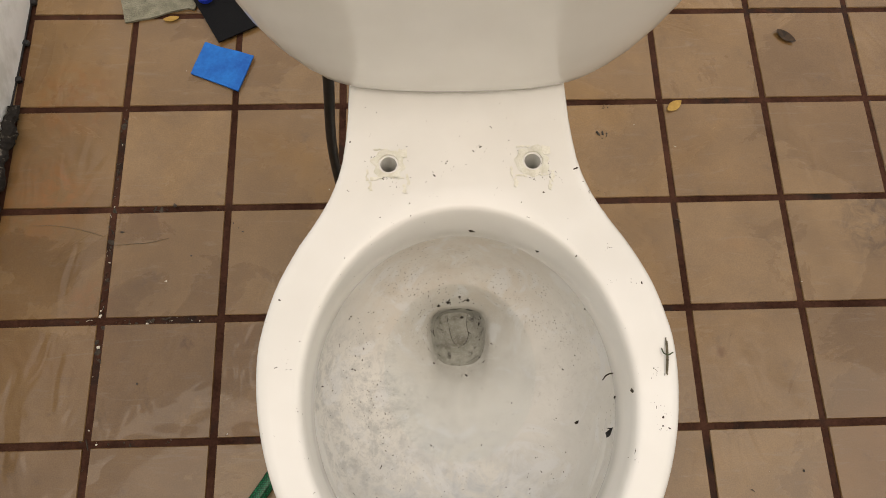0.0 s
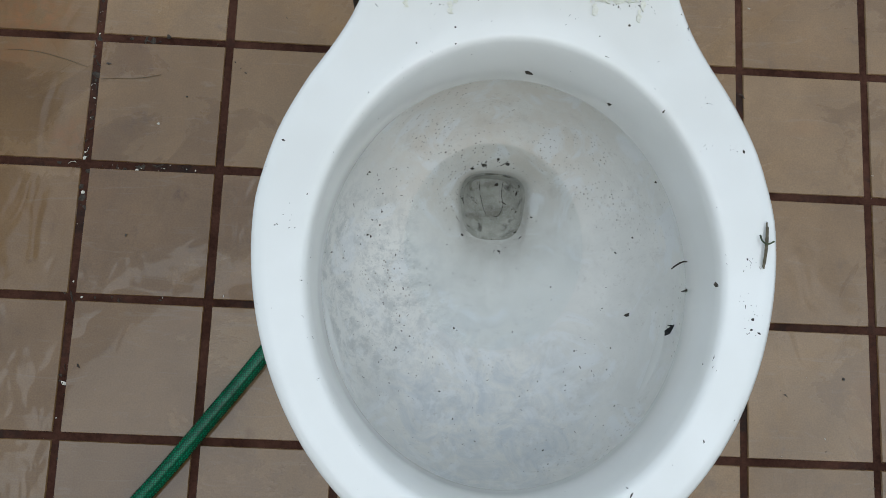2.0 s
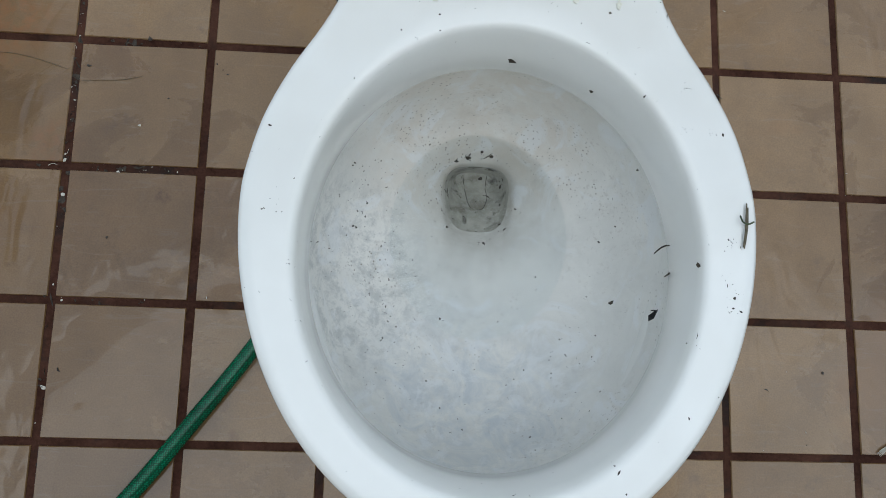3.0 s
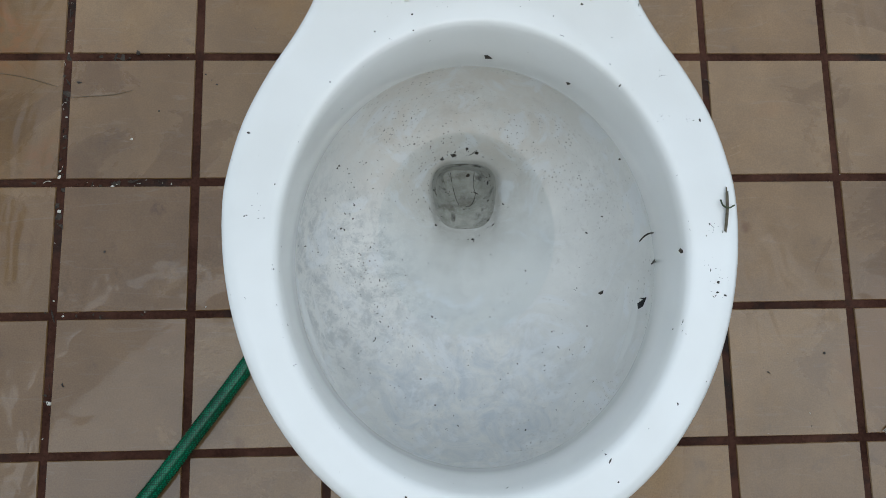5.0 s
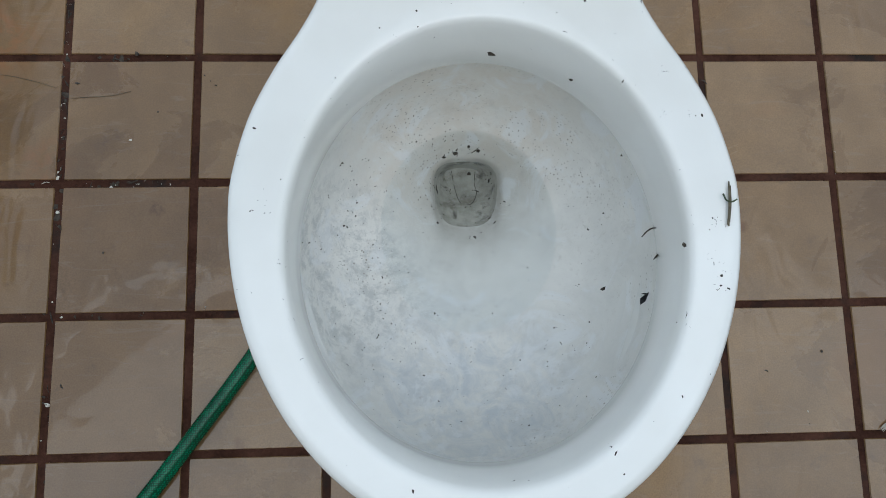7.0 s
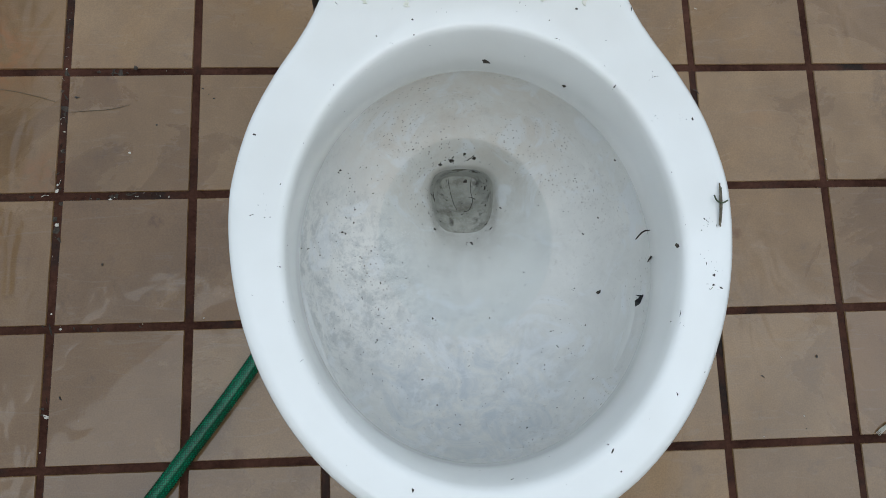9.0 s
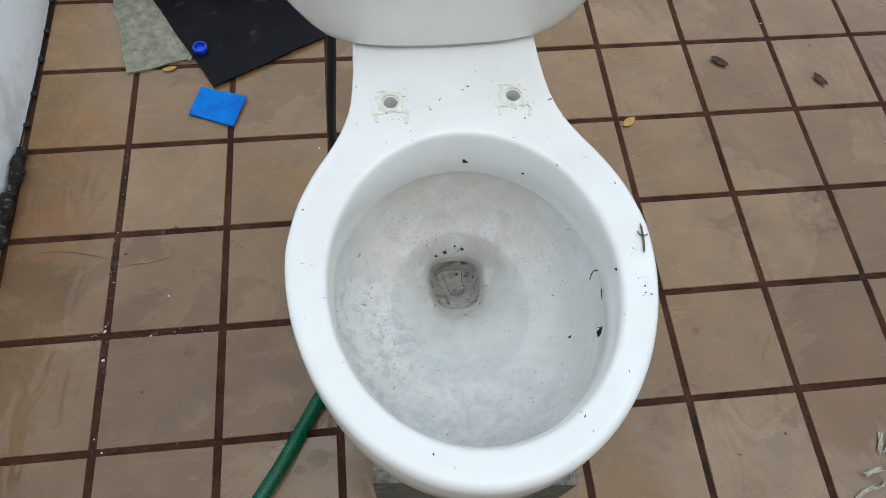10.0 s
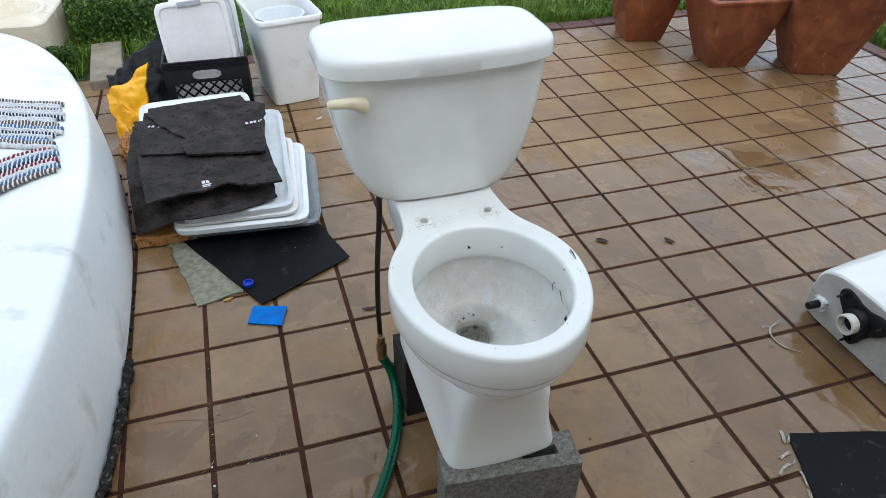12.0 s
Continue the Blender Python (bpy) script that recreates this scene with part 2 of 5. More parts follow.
def leafy(name, dark, light):
    m, nt, b, pos = blank(name)
    rnd = nt.nodes.new("ShaderNodeNewGeometry").outputs["Random Per Island"]
    c = mixc(nt, rnd, dark, light)
    patch = ramp(nt, noise_tex(nt, pos, 3.5, 4), [(0.35, (0.65, 0.7, 0.6)), (0.7, (1.15, 1.1, 1.0))])
    link(nt, mixc(nt, 1.0, c, patch, "MULTIPLY"), b.inputs["Base Color"])
    b.inputs["Roughness"].default_value = 0.5
    b.inputs["Transmission Weight"].default_value = 0.0
    b.inputs["Subsurface Weight"].default_value = 0.0
    return m


M_TILE = tile_material()
M_GROUT = mat("red_brown_grout", (0.030, 0.0130, 0.0088), (0.078, 0.0350, 0.0230), 14, 0.8, 0.6, 200, 0.5, 0.003, spec=0.04, stain=(0.022, 0.018, 0.016), stain_scale=7, stain_at=0.54)
M_CHINA = porcelain("white_porcelain", False)
M_BOWL = porcelain("stained_porcelain", True)
M_TRAP = mat("dark_trap_scale", (0.27, 0.26, 0.215), (0.52, 0.51, 0.45), 30, 0.25, 0.4, 130, 0.4, stain=(0.07, 0.062, 0.048), stain_scale=42, stain_at=0.57)
M_CREAM = mat("cream_plastic", (0.62, 0.54, 0.36), (0.70, 0.62, 0.44), 20, 0.35, 0.45, 150, 0.05)
M_BLOCK = mat("concrete", (0.15, 0.142, 0.120), (0.35, 0.335, 0.290), 90, 0.85, 0.95, 300, 1.0, 0.010, spec=0.2, stain=(0.11, 0.107, 0.096), stain_scale=120, stain_at=0.57)
# concrete again, its colour darkened for the shade beneath the toilet
M_BLOCK_SHADED = mat("shade_darkened_concrete", (0.007, 0.006, 0.005), (0.021, 0.017, 0.0145), 14, 0.7, 0.9, 200, 0.6, 0.003)
M_HULL = mat("white_gelcoat", (0.72, 0.74, 0.74), (0.80, 0.815, 0.81), 3, 0.38, 0.5, 60, 0.08, 0.002, stain=(0.58, 0.595, 0.575), stain_scale=5.5, stain_at=0.56)
M_RUBBER = mat("black_rubber", (0.006, 0.006, 0.0065), (0.018, 0.018, 0.019), 18, 0.5, 0.7, 160, 0.4)
M_TRIM = mat("weathered_grey_trim", (0.016, 0.014, 0.013), (0.028, 0.025, 0.022), 60, 0.8, 0.95, 220, 0.8, 0.004, spec=0.15, stain=(0.19, 0.175, 0.15), stain_scale=60, stain_at=0.56)
M_MAT = mat("black_rubber_mat", (0.0025, 0.0027, 0.0032), (0.007, 0.0074, 0.0086), 9, 0.4, 0.6, 240, 0.5, 0.002, spec=0.11, stain=(0.030, 0.030, 0.029), stain_scale=24, stain_at=0.60)
M_FELT = mat("tar_paper", (0.010, 0.0080, 0.0075), (0.055, 0.047, 0.044), 17, 0.6, 0.8, 200, 0.8, 0.003, spec=0.14, stain=(0.011, 0.0075, 0.006), stain_scale=48, stain_at=0.53)
M_PRINT = mat("white_print", (0.5, 0.5, 0.5), (0.68, 0.68, 0.68), 60, 0.7)
M_CARPET = mat("grey_green_carpet", (0.15, 0.15, 0.11), (0.32, 0.31, 0.235), 60, 0.95, 0.95, 420, 1.0, 0.004, stain=(0.05, 0.048, 0.036), stain_scale=75, stain_at=0.62)
M_FOAM = mat("orange_foam", (0.30, 0.13, 0.03), (0.50, 0.26, 0.09), 22, 0.9, 0.95, 130, 1.0, 0.004, stain=(0.055, 0.026, 0.014), stain_scale=38, stain_at=0.54)
M_LID = mat("white_plastic", (0.66, 0.69, 0.71), (0.76, 0.78, 0.79), 8, 0.3, 0.45, 80, 0.06, 0.001, stain=(0.55, 0.55, 0.53), stain_scale=14)
M_AGED = mat("aged_ivory_plastic", (0.62, 0.61, 0.56), (0.73, 0.72, 0.68), 9, 0.4, 0.5, 80, 0.06, 0.001)
M_CLEAR = clear_plastic("cloudy_clear_plastic", (0.84, 0.88, 0.90), 0.3, 0.35)
M_SMOKE = clear_plastic("grey_clear_plastic", (0.50, 0.56, 0.58), 0.2, 0.75)
M_FROST = mat("frosted_plastic", (0.76, 0.73, 0.735), (0.85, 0.825, 0.83), 5, 0.3, 0.42, 60, 0.05, 0.001)
M_BIN = mat("white_bin_plastic", (0.84, 0.84, 0.825), (0.90, 0.90, 0.89), 5, 0.35, 0.5, 90, 0.06, 0.001, stain=(0.73, 0.725, 0.70), stain_scale=6)
M_CRATE = mat("black_crate_plastic", (0.004, 0.004, 0.0045), (0.010, 0.010, 0.011), 20, 0.4, 0.55, 120, 0.1, spec=0.3)
M_BLUE = mat("blue_plastic", (0.002, 0.10, 0.42), (0.004, 0.17, 0.58), 30, 0.5, 0.65, 150, 0.3, spec=0.2)
M_CAP = mat("blue_cap_plastic", (0.006, 0.03, 0.42), (0.012, 0.05, 0.55), 40, 0.3)
M_YELLOW = mat("yellow_plastic_bag", (0.80, 0.36, 0.004), (0.92, 0.50, 0.008), 8, 0.28, 0.4, 60, 0.3, 0.004)
M_BLACKBAG = mat("black_plastic_bag", (0.003, 0.0034, 0.004), (0.008, 0.009, 0.010), 9, 0.4, 0.55, 40, 0.3, 0.004, spec=0.2)


def terracotta():
    """Fired clay: blotchy orange to red-brown, damp dark patches, pale lime bloom in drips."""
    m, nt, b, pos = blank("terracotta")
    c = ramp(nt, noise_tex(nt, pos, 6.5, 6, 0.65, 0.6), [(0.30, (0.135, 0.034, 0.012)), (0.50, (0.25, 0.070, 0.023)), (0.70, (0.36, 0.122, 0.042))])
    damp = ramp(nt, noise_tex(nt, pos, 3.1, 5, 0.55, 0.8), [(0.52, (0, 0, 0)), (0.58, (0.6, 0.6, 0.6))])
    c = mixc(nt, damp, c, (0.17, 0.042, 0.017))
    drip = nt.nodes.new("ShaderNodeMapping")
    drip.inputs["Scale"].default_value = (17, 17, 6)
    link(nt, pos, drip.inputs["Vector"])
    lime = ramp(nt, noise_tex(nt, drip.outputs[0], 1.0, 7, 0.7, 0.8), [(0.60, (0, 0, 0)), (0.72, (0.55, 0.55, 0.55))])
    c = mixc(nt, lime, c, (0.50, 0.34, 0.25))
    grain = ramp(nt, noise_tex(nt, pos, 240, 3), [(0.3, (0.85, 0.85, 0.85)), (0.7, (1.1, 1.1, 1.1))])
    link(nt, mixc(nt, 1.0, c, grain, "MULTIPLY"), b.inputs["Base Color"])
    link(nt, ramp(nt, damp, [(0.0, (0.75,) * 3), (0.6, (0.42,) * 3)]), b.inputs["Roughness"])
    bump(nt, b, noise_tex(nt, pos, 90, 5), 0.35, 0.003)
    return m


M_TERRA = terracotta()
M_SOIL = mat("potting_soil", (0.02, 0.014, 0.009), (0.06, 0.042, 0.03), 40, 0.95, 0.95, 200, 1.0, 0.006)
M_BRICK = mat("red_edging_brick", (0.055, 0.022, 0.016), (0.16, 0.068, 0.046), 14, 0.3, 0.6, 180, 0.6, 0.003, stain=(0.12, 0.075, 0.055), stain_scale=12)
M_PAVER = mat("weathered_board", (0.17, 0.14, 0.10), (0.31, 0.265, 0.20), 12, 0.8, 0.9, 160, 0.6, 0.003, stain=(0.16, 0.14, 0.11), stain_scale=9)


def hose_vinyl():
    """Green vinyl with the fine diamond mesh of the braid showing through."""
    m, nt, b, pos = blank("green_hose_vinyl")
    v = nt.nodes.new("ShaderNodeTexVoronoi")
    v.inputs["Scale"].default_value, v.inputs["Randomness"].default_value = 330, 0.35
    link(nt, pos, v.inputs["Vector"])
    mesh_ = ramp(nt, v.outputs["Distance"], [(0.25, (0.0010, 0.175, 0.076)), (0.55, (0.0004, 0.055, 0.024))])
    tone = ramp(nt, noise_tex(nt, pos, 25, 4), [(0.3, (0.6, 0.6, 0.6)), (0.7, (1.1, 1.1, 1.1))])
    link(nt, mixc(nt, 1.0, mesh_, tone, "MULTIPLY"), b.inputs["Base Color"])
    b.inputs["Roughness"].default_value, b.inputs["Specular IOR Level"].default_value = 0.25, 0.3
    bump(nt, b, v.outputs["Distance"], 0.2, 0.0006)
    return m


M_HOSE = hose_vinyl()
M_PIPE = mat("black_supply_tube", (0.006, 0.005, 0.0045), (0.020, 0.016, 0.013), 30, 0.4, 0.55, spec=0.3)
M_BRASS = mat("tarnished_brass", (0.16, 0.10, 0.045), (0.36, 0.26, 0.13), 40, 0.35, 0.55, 200, 0.3, 0.001, metal=0.85)
M_STEEL = mat("steel", (0.45, 0.44, 0.42), (0.62, 0.61, 0.58), 40, 0.25, 0.4, 200, 0.1, 0.001, metal=1.0)
M_UNGLAZED = mat("unglazed_china", (0.36, 0.345, 0.305), (0.50, 0.48, 0.43), 16, 0.7, 0.85, 180, 0.3, 0.001, stain=(0.27, 0.25, 0.22), stain_scale=18)
M_IVORY = mat("ivory_pvc", (0.58, 0.56, 0.47), (0.70, 0.68, 0.60), 22, 0.4)
M_BLACKPL = mat("black_plastic", (0.005, 0.005, 0.0055), (0.014, 0.014, 0.015), 30, 0.4, 0.55, spec=0.3)
M_SINK = mat("cream_enamel", (0.60, 0.50, 0.37), (0.72, 0.64, 0.50), 6, 0.2, 0.3)
M_SOILGRASS = mat("lawn_ground", (0.016, 0.030, 0.007), (0.05, 0.085, 0.018), 9, 0.9, 0.95, 70, 1.0, 0.02)
M_GRASS = leafy("grass_blades", (0.065, 0.135, 0.012), (0.24, 0.36, 0.05))
M_WEED = leafy("weed_leaves", (0.022, 0.062, 0.007), (0.13, 0.225, 0.026))
M_DARKBIT = mat("dark_plant_bits", (0.016, 0.012, 0.009), (0.06, 0.045, 0.03), 300, 0.8)
M_PALEBIT = mat("pale_flakes", (0.45, 0.42, 0.35), (0.68, 0.65, 0.57), 200, 0.8)
M_FIBRE = mat("frayed_fibre", (0.36, 0.33, 0.26), (0.56, 0.53, 0.45), 150, 0.9)
M_YLEAF = mat("yellow_dead_leaf", (0.30, 0.17, 0.03), (0.45, 0.28, 0.06), 90, 0.6)
M_BLEAF = mat("brown_dead_leaf", (0.022, 0.014, 0.009), (0.07, 0.043, 0.025), 70, 0.65, spec=0.25)
M_STEM = mat("green_stem", (0.02, 0.03, 0.012), (0.06, 0.08, 0.03), 200, 0.6)
M_TWIG = mat("brown_twig", (0.055, 0.045, 0.028), (0.15, 0.125, 0.08), 300, 0.9)
# thin water whose pale colour stands in for sky reflected by ripples
m_sky_sheen, nt_s, b_s, pos_s = blank("painted_sky_sheen")
link(nt_s, ramp(nt_s, noise_tex(nt_s, pos_s, 30, 5), [(0.35, (0.40, 0.34, 0.275)), (0.7, (0.52, 0.46, 0.39))]), b_s.inputs["Base Color"])
b_s.inputs["Roughness"].default_value, b_s.inputs["Coat Weight"].default_value = 0.3, 1.0
b_s.inputs["Coat Roughness"].default_value = 0.10
gen_s = nt_s.nodes.new("ShaderNodeTexCoord").outputs["Generated"]
far_s = nt_s.nodes.new("ShaderNodeVectorMath")
far_s.operation = "DISTANCE"
far_s.inputs[1].default_value = (0.5, 0.5, 0.5)
link(nt_s, gen_s, far_s.inputs[0])
fade_s = maths(nt_s, "ADD", noise_tex(nt_s, pos_s, 7, 3, 0.5, 0.8), maths(nt_s, "MULTIPLY", maths(nt_s, "SUBTRACT", 0.42, far_s.outputs["Value"]), 0.75))
link(nt_s, ramp(nt_s, fade_s, [(0.36, (0.0,) * 3), (0.52, (0.26,) * 3), (0.72, (0.36,) * 3)]), b_s.inputs["Alpha"])
bump(nt_s, b_s, noise_tex(nt_s, pos_s, 14, 2, 0.5, 0.6), 0.04, 0.003)
M_SKY_SHEEN = m_sky_sheen
m_water, nt_w, b_w, pos_w = blank("still_water")
clear_, sheen, fres, both = (nt_w.nodes.new("ShaderNode" + k) for k in ("BsdfTransparent", "BsdfGlossy", "Fresnel", "MixShader"))
clear_.inputs["Color"].default_value = (0.968, 0.985, 0.988, 1)
sheen.inputs["Roughness"].default_value = 0.03
fres.inputs["IOR"].default_value = 1.333
wave_ = nt_w.nodes.new("ShaderNodeBump")
wave_.inputs["Strength"].default_value, wave_.inputs["Distance"].default_value = 0.06, 0.002
link(nt_w, noise_tex(nt_w, pos_w, 40, 2, 0.5, 0.8), wave_.inputs["Height"])
link(nt_w, wave_.outputs[0], sheen.inputs["Normal"])
for a_, b_ in ((fres.outputs[0], both.inputs[0]), (clear_.outputs[0], both.inputs[1]), (sheen.outputs[0], both.inputs[2]), (both.outputs[0], nt_w.nodes["Material Output"].inputs["Surface"])):
    link(nt_w, a_, b_)
nt_w.nodes.remove(b_w)
M_WATER = m_water
M_STUCCO = mat("cream_stucco", (0.46, 0.42, 0.35), (0.55, 0.51, 0.43), 3, 0.9, 0.95, 90, 0.6, 0.006)
M_RESIDUE = mat("hinge_residue", (0.64, 0.63, 0.53), (0.77, 0.765, 0.70), 160, 0.7, 0.8, 600, 0.6, 0.001, stain=(0.38, 0.23, 0.06), stain_scale=55, stain_at=0.64)


def rag(name, color):
    """Woven rag: the weft colour shows in dashes between white warp."""
    m, nt, b, pos = blank(name)
    w = nt.nodes.new("ShaderNodeTexWave")
    w.bands_direction = "X"
    w.inputs["Scale"].default_value, w.inputs["Distortion"].default_value, w.inputs["Detail"].default_value = 34, 3.0, 2
    link(nt, pos, w.inputs["Vector"])
    c = mixc(nt, ramp(nt, w.outputs["Fac"], [(0.58, (0, 0, 0)), (0.74, (1, 1, 1))]), color, (0.66, 0.67, 0.69))
    link(nt, mixc(nt, 1.0, c, ramp(nt, noise_tex(nt, pos, 160, 3), [(0.3, (0.7, 0.7, 0.7)), (0.7, (1.1, 1.1, 1.1))]), "MULTIPLY"), b.inputs["Base Color"])
    b.inputs["Roughness"].default_value = 0.95
    bump(nt, b, w.outputs["Fac"], 0.6, 0.003)
    return m


M_RAG = {"white": rag("rag_white", (0.60, 0.61, 0.63)), "blue": rag("rag_blue", (0.07, 0.15, 0.28)), "brown": rag("rag_brown", (0.11, 0.075, 0.06)), "navy": rag("rag_navy", (0.02, 0.028, 0.055)), "red": rag("rag_red", (0.20, 0.02, 0.03))}

# ---- building helpers ----
BASE = {}


def thing(name, loc, label, category, group="", kind=""):
    ob = new(name)
    ob.location, ob.empty_display_size = loc, 0.05
    BASE[ob.name] = Matrix.Translation(loc)
    return tagged(ob, label, category, group, kind)


def finish(name, me, materials, parent, label, smooth):
    for m in materials if isinstance(materials, (list, tuple)) else [materials]:
        me.materials.append(m)
    if smooth:
        me.polygons.foreach_set("use_smooth", [True] * len(me.polygons))
        me.set_sharp_from_angle(angle=radians(40))
    me.update()
    ob = new(name, me)
    if parent:
        ob.parent = parent
        if parent.name in BASE:
            ob.matrix_parent_inverse = BASE[parent.name].inverted()
    if label:
        ob["label"] = label
    return ob


def part(name, bm, material, parent=None, label="", smooth=False):
    me = bpy.data.meshes.new(name)
    bm.normal_update()
    bm.to_mesh(me)
    bm.free()
    return finish(name, me, material, parent, label, smooth)


def raw(name, verts, faces, material, parent=None, label="", smooth=False):
    me = bpy.data.meshes.new(name)
    me.from_pydata([tuple(v) for v in verts], [], faces)
    return finish(name, me, material, parent, label, smooth)


def loft(rings, cap0=True, cap1=True, closed=True):
    """A bmesh through rings of equal length."""
    bm = bmesh.new()
    vs = [[bm.verts.new(p) for p in r] for r in rings]
    n = len(rings[0])
    for a, b in zip(vs, vs[1:]):
        for i in range(n if closed else n - 1):
            j = (i + 1) % n
            bm.faces.new((a[i], a[j], b[j], b[i]))
    if cap0:
        bm.faces.new(vs[0][::-1])
    if cap1:
        bm.faces.new(vs[-1])
    bmesh.ops.recalc_face_normals(bm, faces=bm.faces)
    return bm


def oval(cx, cy, a, b, n, z, count=96):
    """A superellipse ring, by polar angle."""
    out = []
    for i in range(count):
        t = 2 * math.pi * i / count
        c, s = math.cos(t), math.sin(t)
        r = ((abs(c) / a) ** n + (abs(s) / b) ** n) ** (-1 / n)
        out.append((cx + r * c, cy + r * s, z))
    return out


def box(bm, lo, hi, m=None, bevel=0.0, seg=2):
    made = bmesh.ops.create_cube(bm, size=1.0)["verts"]
    lo, hi = Vector(lo), Vector(hi)
    for v in made:
        v.co = Vector(((v.co.x + 0.5) * (hi.x - lo.x) + lo.x, (v.co.y + 0.5) * (hi.y - lo.y) + lo.y, (v.co.z + 0.5) * (hi.z - lo.z) + lo.z))
    if bevel:
        edges = list({e for v in made for e in v.link_edges})
        made = list({v for f in bmesh.ops.bevel(bm, geom=edges, offset=bevel, segments=seg, profile=0.5, affect="EDGES")["faces"] for v in f.verts} | {v for v in made if v.is_valid})
    if m:
        bmesh.ops.transform(bm, matrix=m, verts=made)
    return made


def tube(points, radius, sides=12, radii=None):
    """A bmesh tube along a polyline."""
    pts = [Vector(p) for p in points]
    rings = []
    up = Vector((0.13, 0.29, 0.95)).normalized()
    for i, p in enumerate(pts):
        d = (pts[min(i + 1, len(pts) - 1)] - pts[max(i - 1, 0)]).normalized()
        u = d.cross(up)
        u = u.normalized() if u.length > 1e-4 else d.orthogonal().normalized()
        w = d.cross(u)
        r = radii[i] if radii else radius
        rings.append([p + (u * math.cos(2 * math.pi * k / sides) + w * math.sin(2 * math.pi * k / sides)) * r for k in range(sides)])
    return loft(rings)


def spline(points, steps=10):
    """Catmull-Rom through points."""
    p = [Vector(q) for q in points]
    p = [2 * p[0] - p[1]] + p + [2 * p[-1] - p[-2]]
    out = []
    for i in range(1, len(p) - 2):
        for k in range(steps):
            t = k / steps
            a, b, c, d = p[i - 1], p[i], p[i + 1], p[i + 2]
            out.append(0.5 * (2 * b + (c - a) * t + (2 * a - 5 * b + 4 * c - d) * t * t + (3 * b - a - 3 * c + d) * t ** 3))
    return out + [p[-2]]


def slab(outline, zfun, thick, edge_steps=0, rough=0.0, seed=1):
    """A sheet with thickness over an outline of (x, y), whose top lies thick above zfun(x, y). Edges are made uneven by rough."""
    rnd = random.Random(seed)
    pts = []
    for (x0, y0), (x1, y1) in zip(outline, outline[1:] + outline[:1]):
        k = max(1, edge_steps)
        for i in range(k):
            t = i / k
            j = rough if i else rough * 0.3
            pts.append((x0 + (x1 - x0) * t + rnd.uniform(-j, j), y0 + (y1 - y0) * t + rnd.uniform(-j, j)))
    bm = bmesh.new()
    top = bm.faces.new([bm.verts.new((x, y, 0)) for x, y in pts])
    bmesh.ops.triangulate(bm, faces=[top])
    bmesh.ops.subdivide_edges(bm, edges=[e for e in bm.edges if e.calc_length() > 0.06], cuts=3, use_grid_fill=False)
    bmesh.ops.triangulate(bm, faces=bm.faces)
    ext = bmesh.ops.extrude_face_region(bm, geom=list(bm.faces))
    upper = {v for v in ext["geom"] if isinstance(v, bmesh.types.BMVert)}
    for v in bm.verts:
        v.co.z = zfun(v.co.x, v.co.y) + (thick if v in upper else 0)
    bmesh.ops.recalc_face_normals(bm, faces=bm.faces)
    return bm


# ---- ground, terrace bed, lawn ----
g = bmesh.new()
for x0, x1, y0, y1 in ((-900, 900, -900, 900),):
    box(g, (x0, y0, -0.4), (x1, y1, -0.03))
tagged(part("ground", g, M_SOILGRASS), "dark green lawn ground around the terrace", "lawn", kind="structure")
g = bmesh.new()
box(g, (-2.6, -1.5, -0.028), (2.8, 2.6, -0.0030))
floor = tagged(part("floor", g, M_GROUT), "tan quarry tile terrace with dark red grout, partly wet", "terrace floor", kind="structure")


# unseen wall, added to dim the near floor and bounce light forward
g = bmesh.new()
box(g, (-4.5, -1.75, -0.03), (5.0, -1.5, 3.1))
tagged(part("added_wall_south", g, M_STUCCO), "unseen plain cream wall added behind the terrace to shape the light", "wall", kind="structure")


def grass(name, areas, seed, label):
    rng = np.random.default_rng(seed)
    V, F = [], []
    for x0, x1, y0, y1, n, h in areas:
        x, y = rng.uniform(x0, x1, n), rng.uniform(y0, y1, n)
        ht, an = h * rng.uniform(0.55, 1.5, n), rng.uniform(0, 2 * np.pi, n)
        w, lean = rng.uniform(0.0018, 0.0038, n), rng.uniform(0.15, 0.95, n)
        la = rng.uniform(0, 2 * np.pi, n)
        for i in range(n):
            if -1.10 < x[i] < -0.87 and y[i] < 2.94:
                continue
            ux, uy = math.cos(an[i]) * w[i], math.sin(an[i]) * w[i]
            lx, ly = math.cos(la[i]) * lean[i] * ht[i], math.sin(la[i]) * lean[i] * ht[i]
            b = len(V)
            X, Y, H = x[i], y[i], ht[i]
            V += [(X - ux, Y - uy, -0.03), (X + ux, Y + uy, -0.03), (X + ux * 0.8 + lx * 0.35, Y + uy * 0.8 + ly * 0.35, H * 0.6), (X - ux * 0.8 + lx * 0.35, Y - uy * 0.8 + ly * 0.35, H * 0.6), (X + lx, Y + ly, H * (1 - 0.25 * lean[i]))]
            F += [(b, b + 1, b + 2, b + 3), (b + 3, b + 2, b + 4)]
    return tagged(raw(name, V, F, M_GRASS), label, "grass", kind="stuff")


grass("lawn_grass", [(-2.4, 3.6, 2.70, 3.3, 26000, 0.055), (-2.4, 3.6, 3.3, 4.4, 22000, 0.07), (2.92, 4.2, 0.9, 2.72, 13000, 0.05), (-2.4, 4.2, 4.4, 6.0, 9000, 0.09)], 3, "green lawn grass beside the terrace edge")


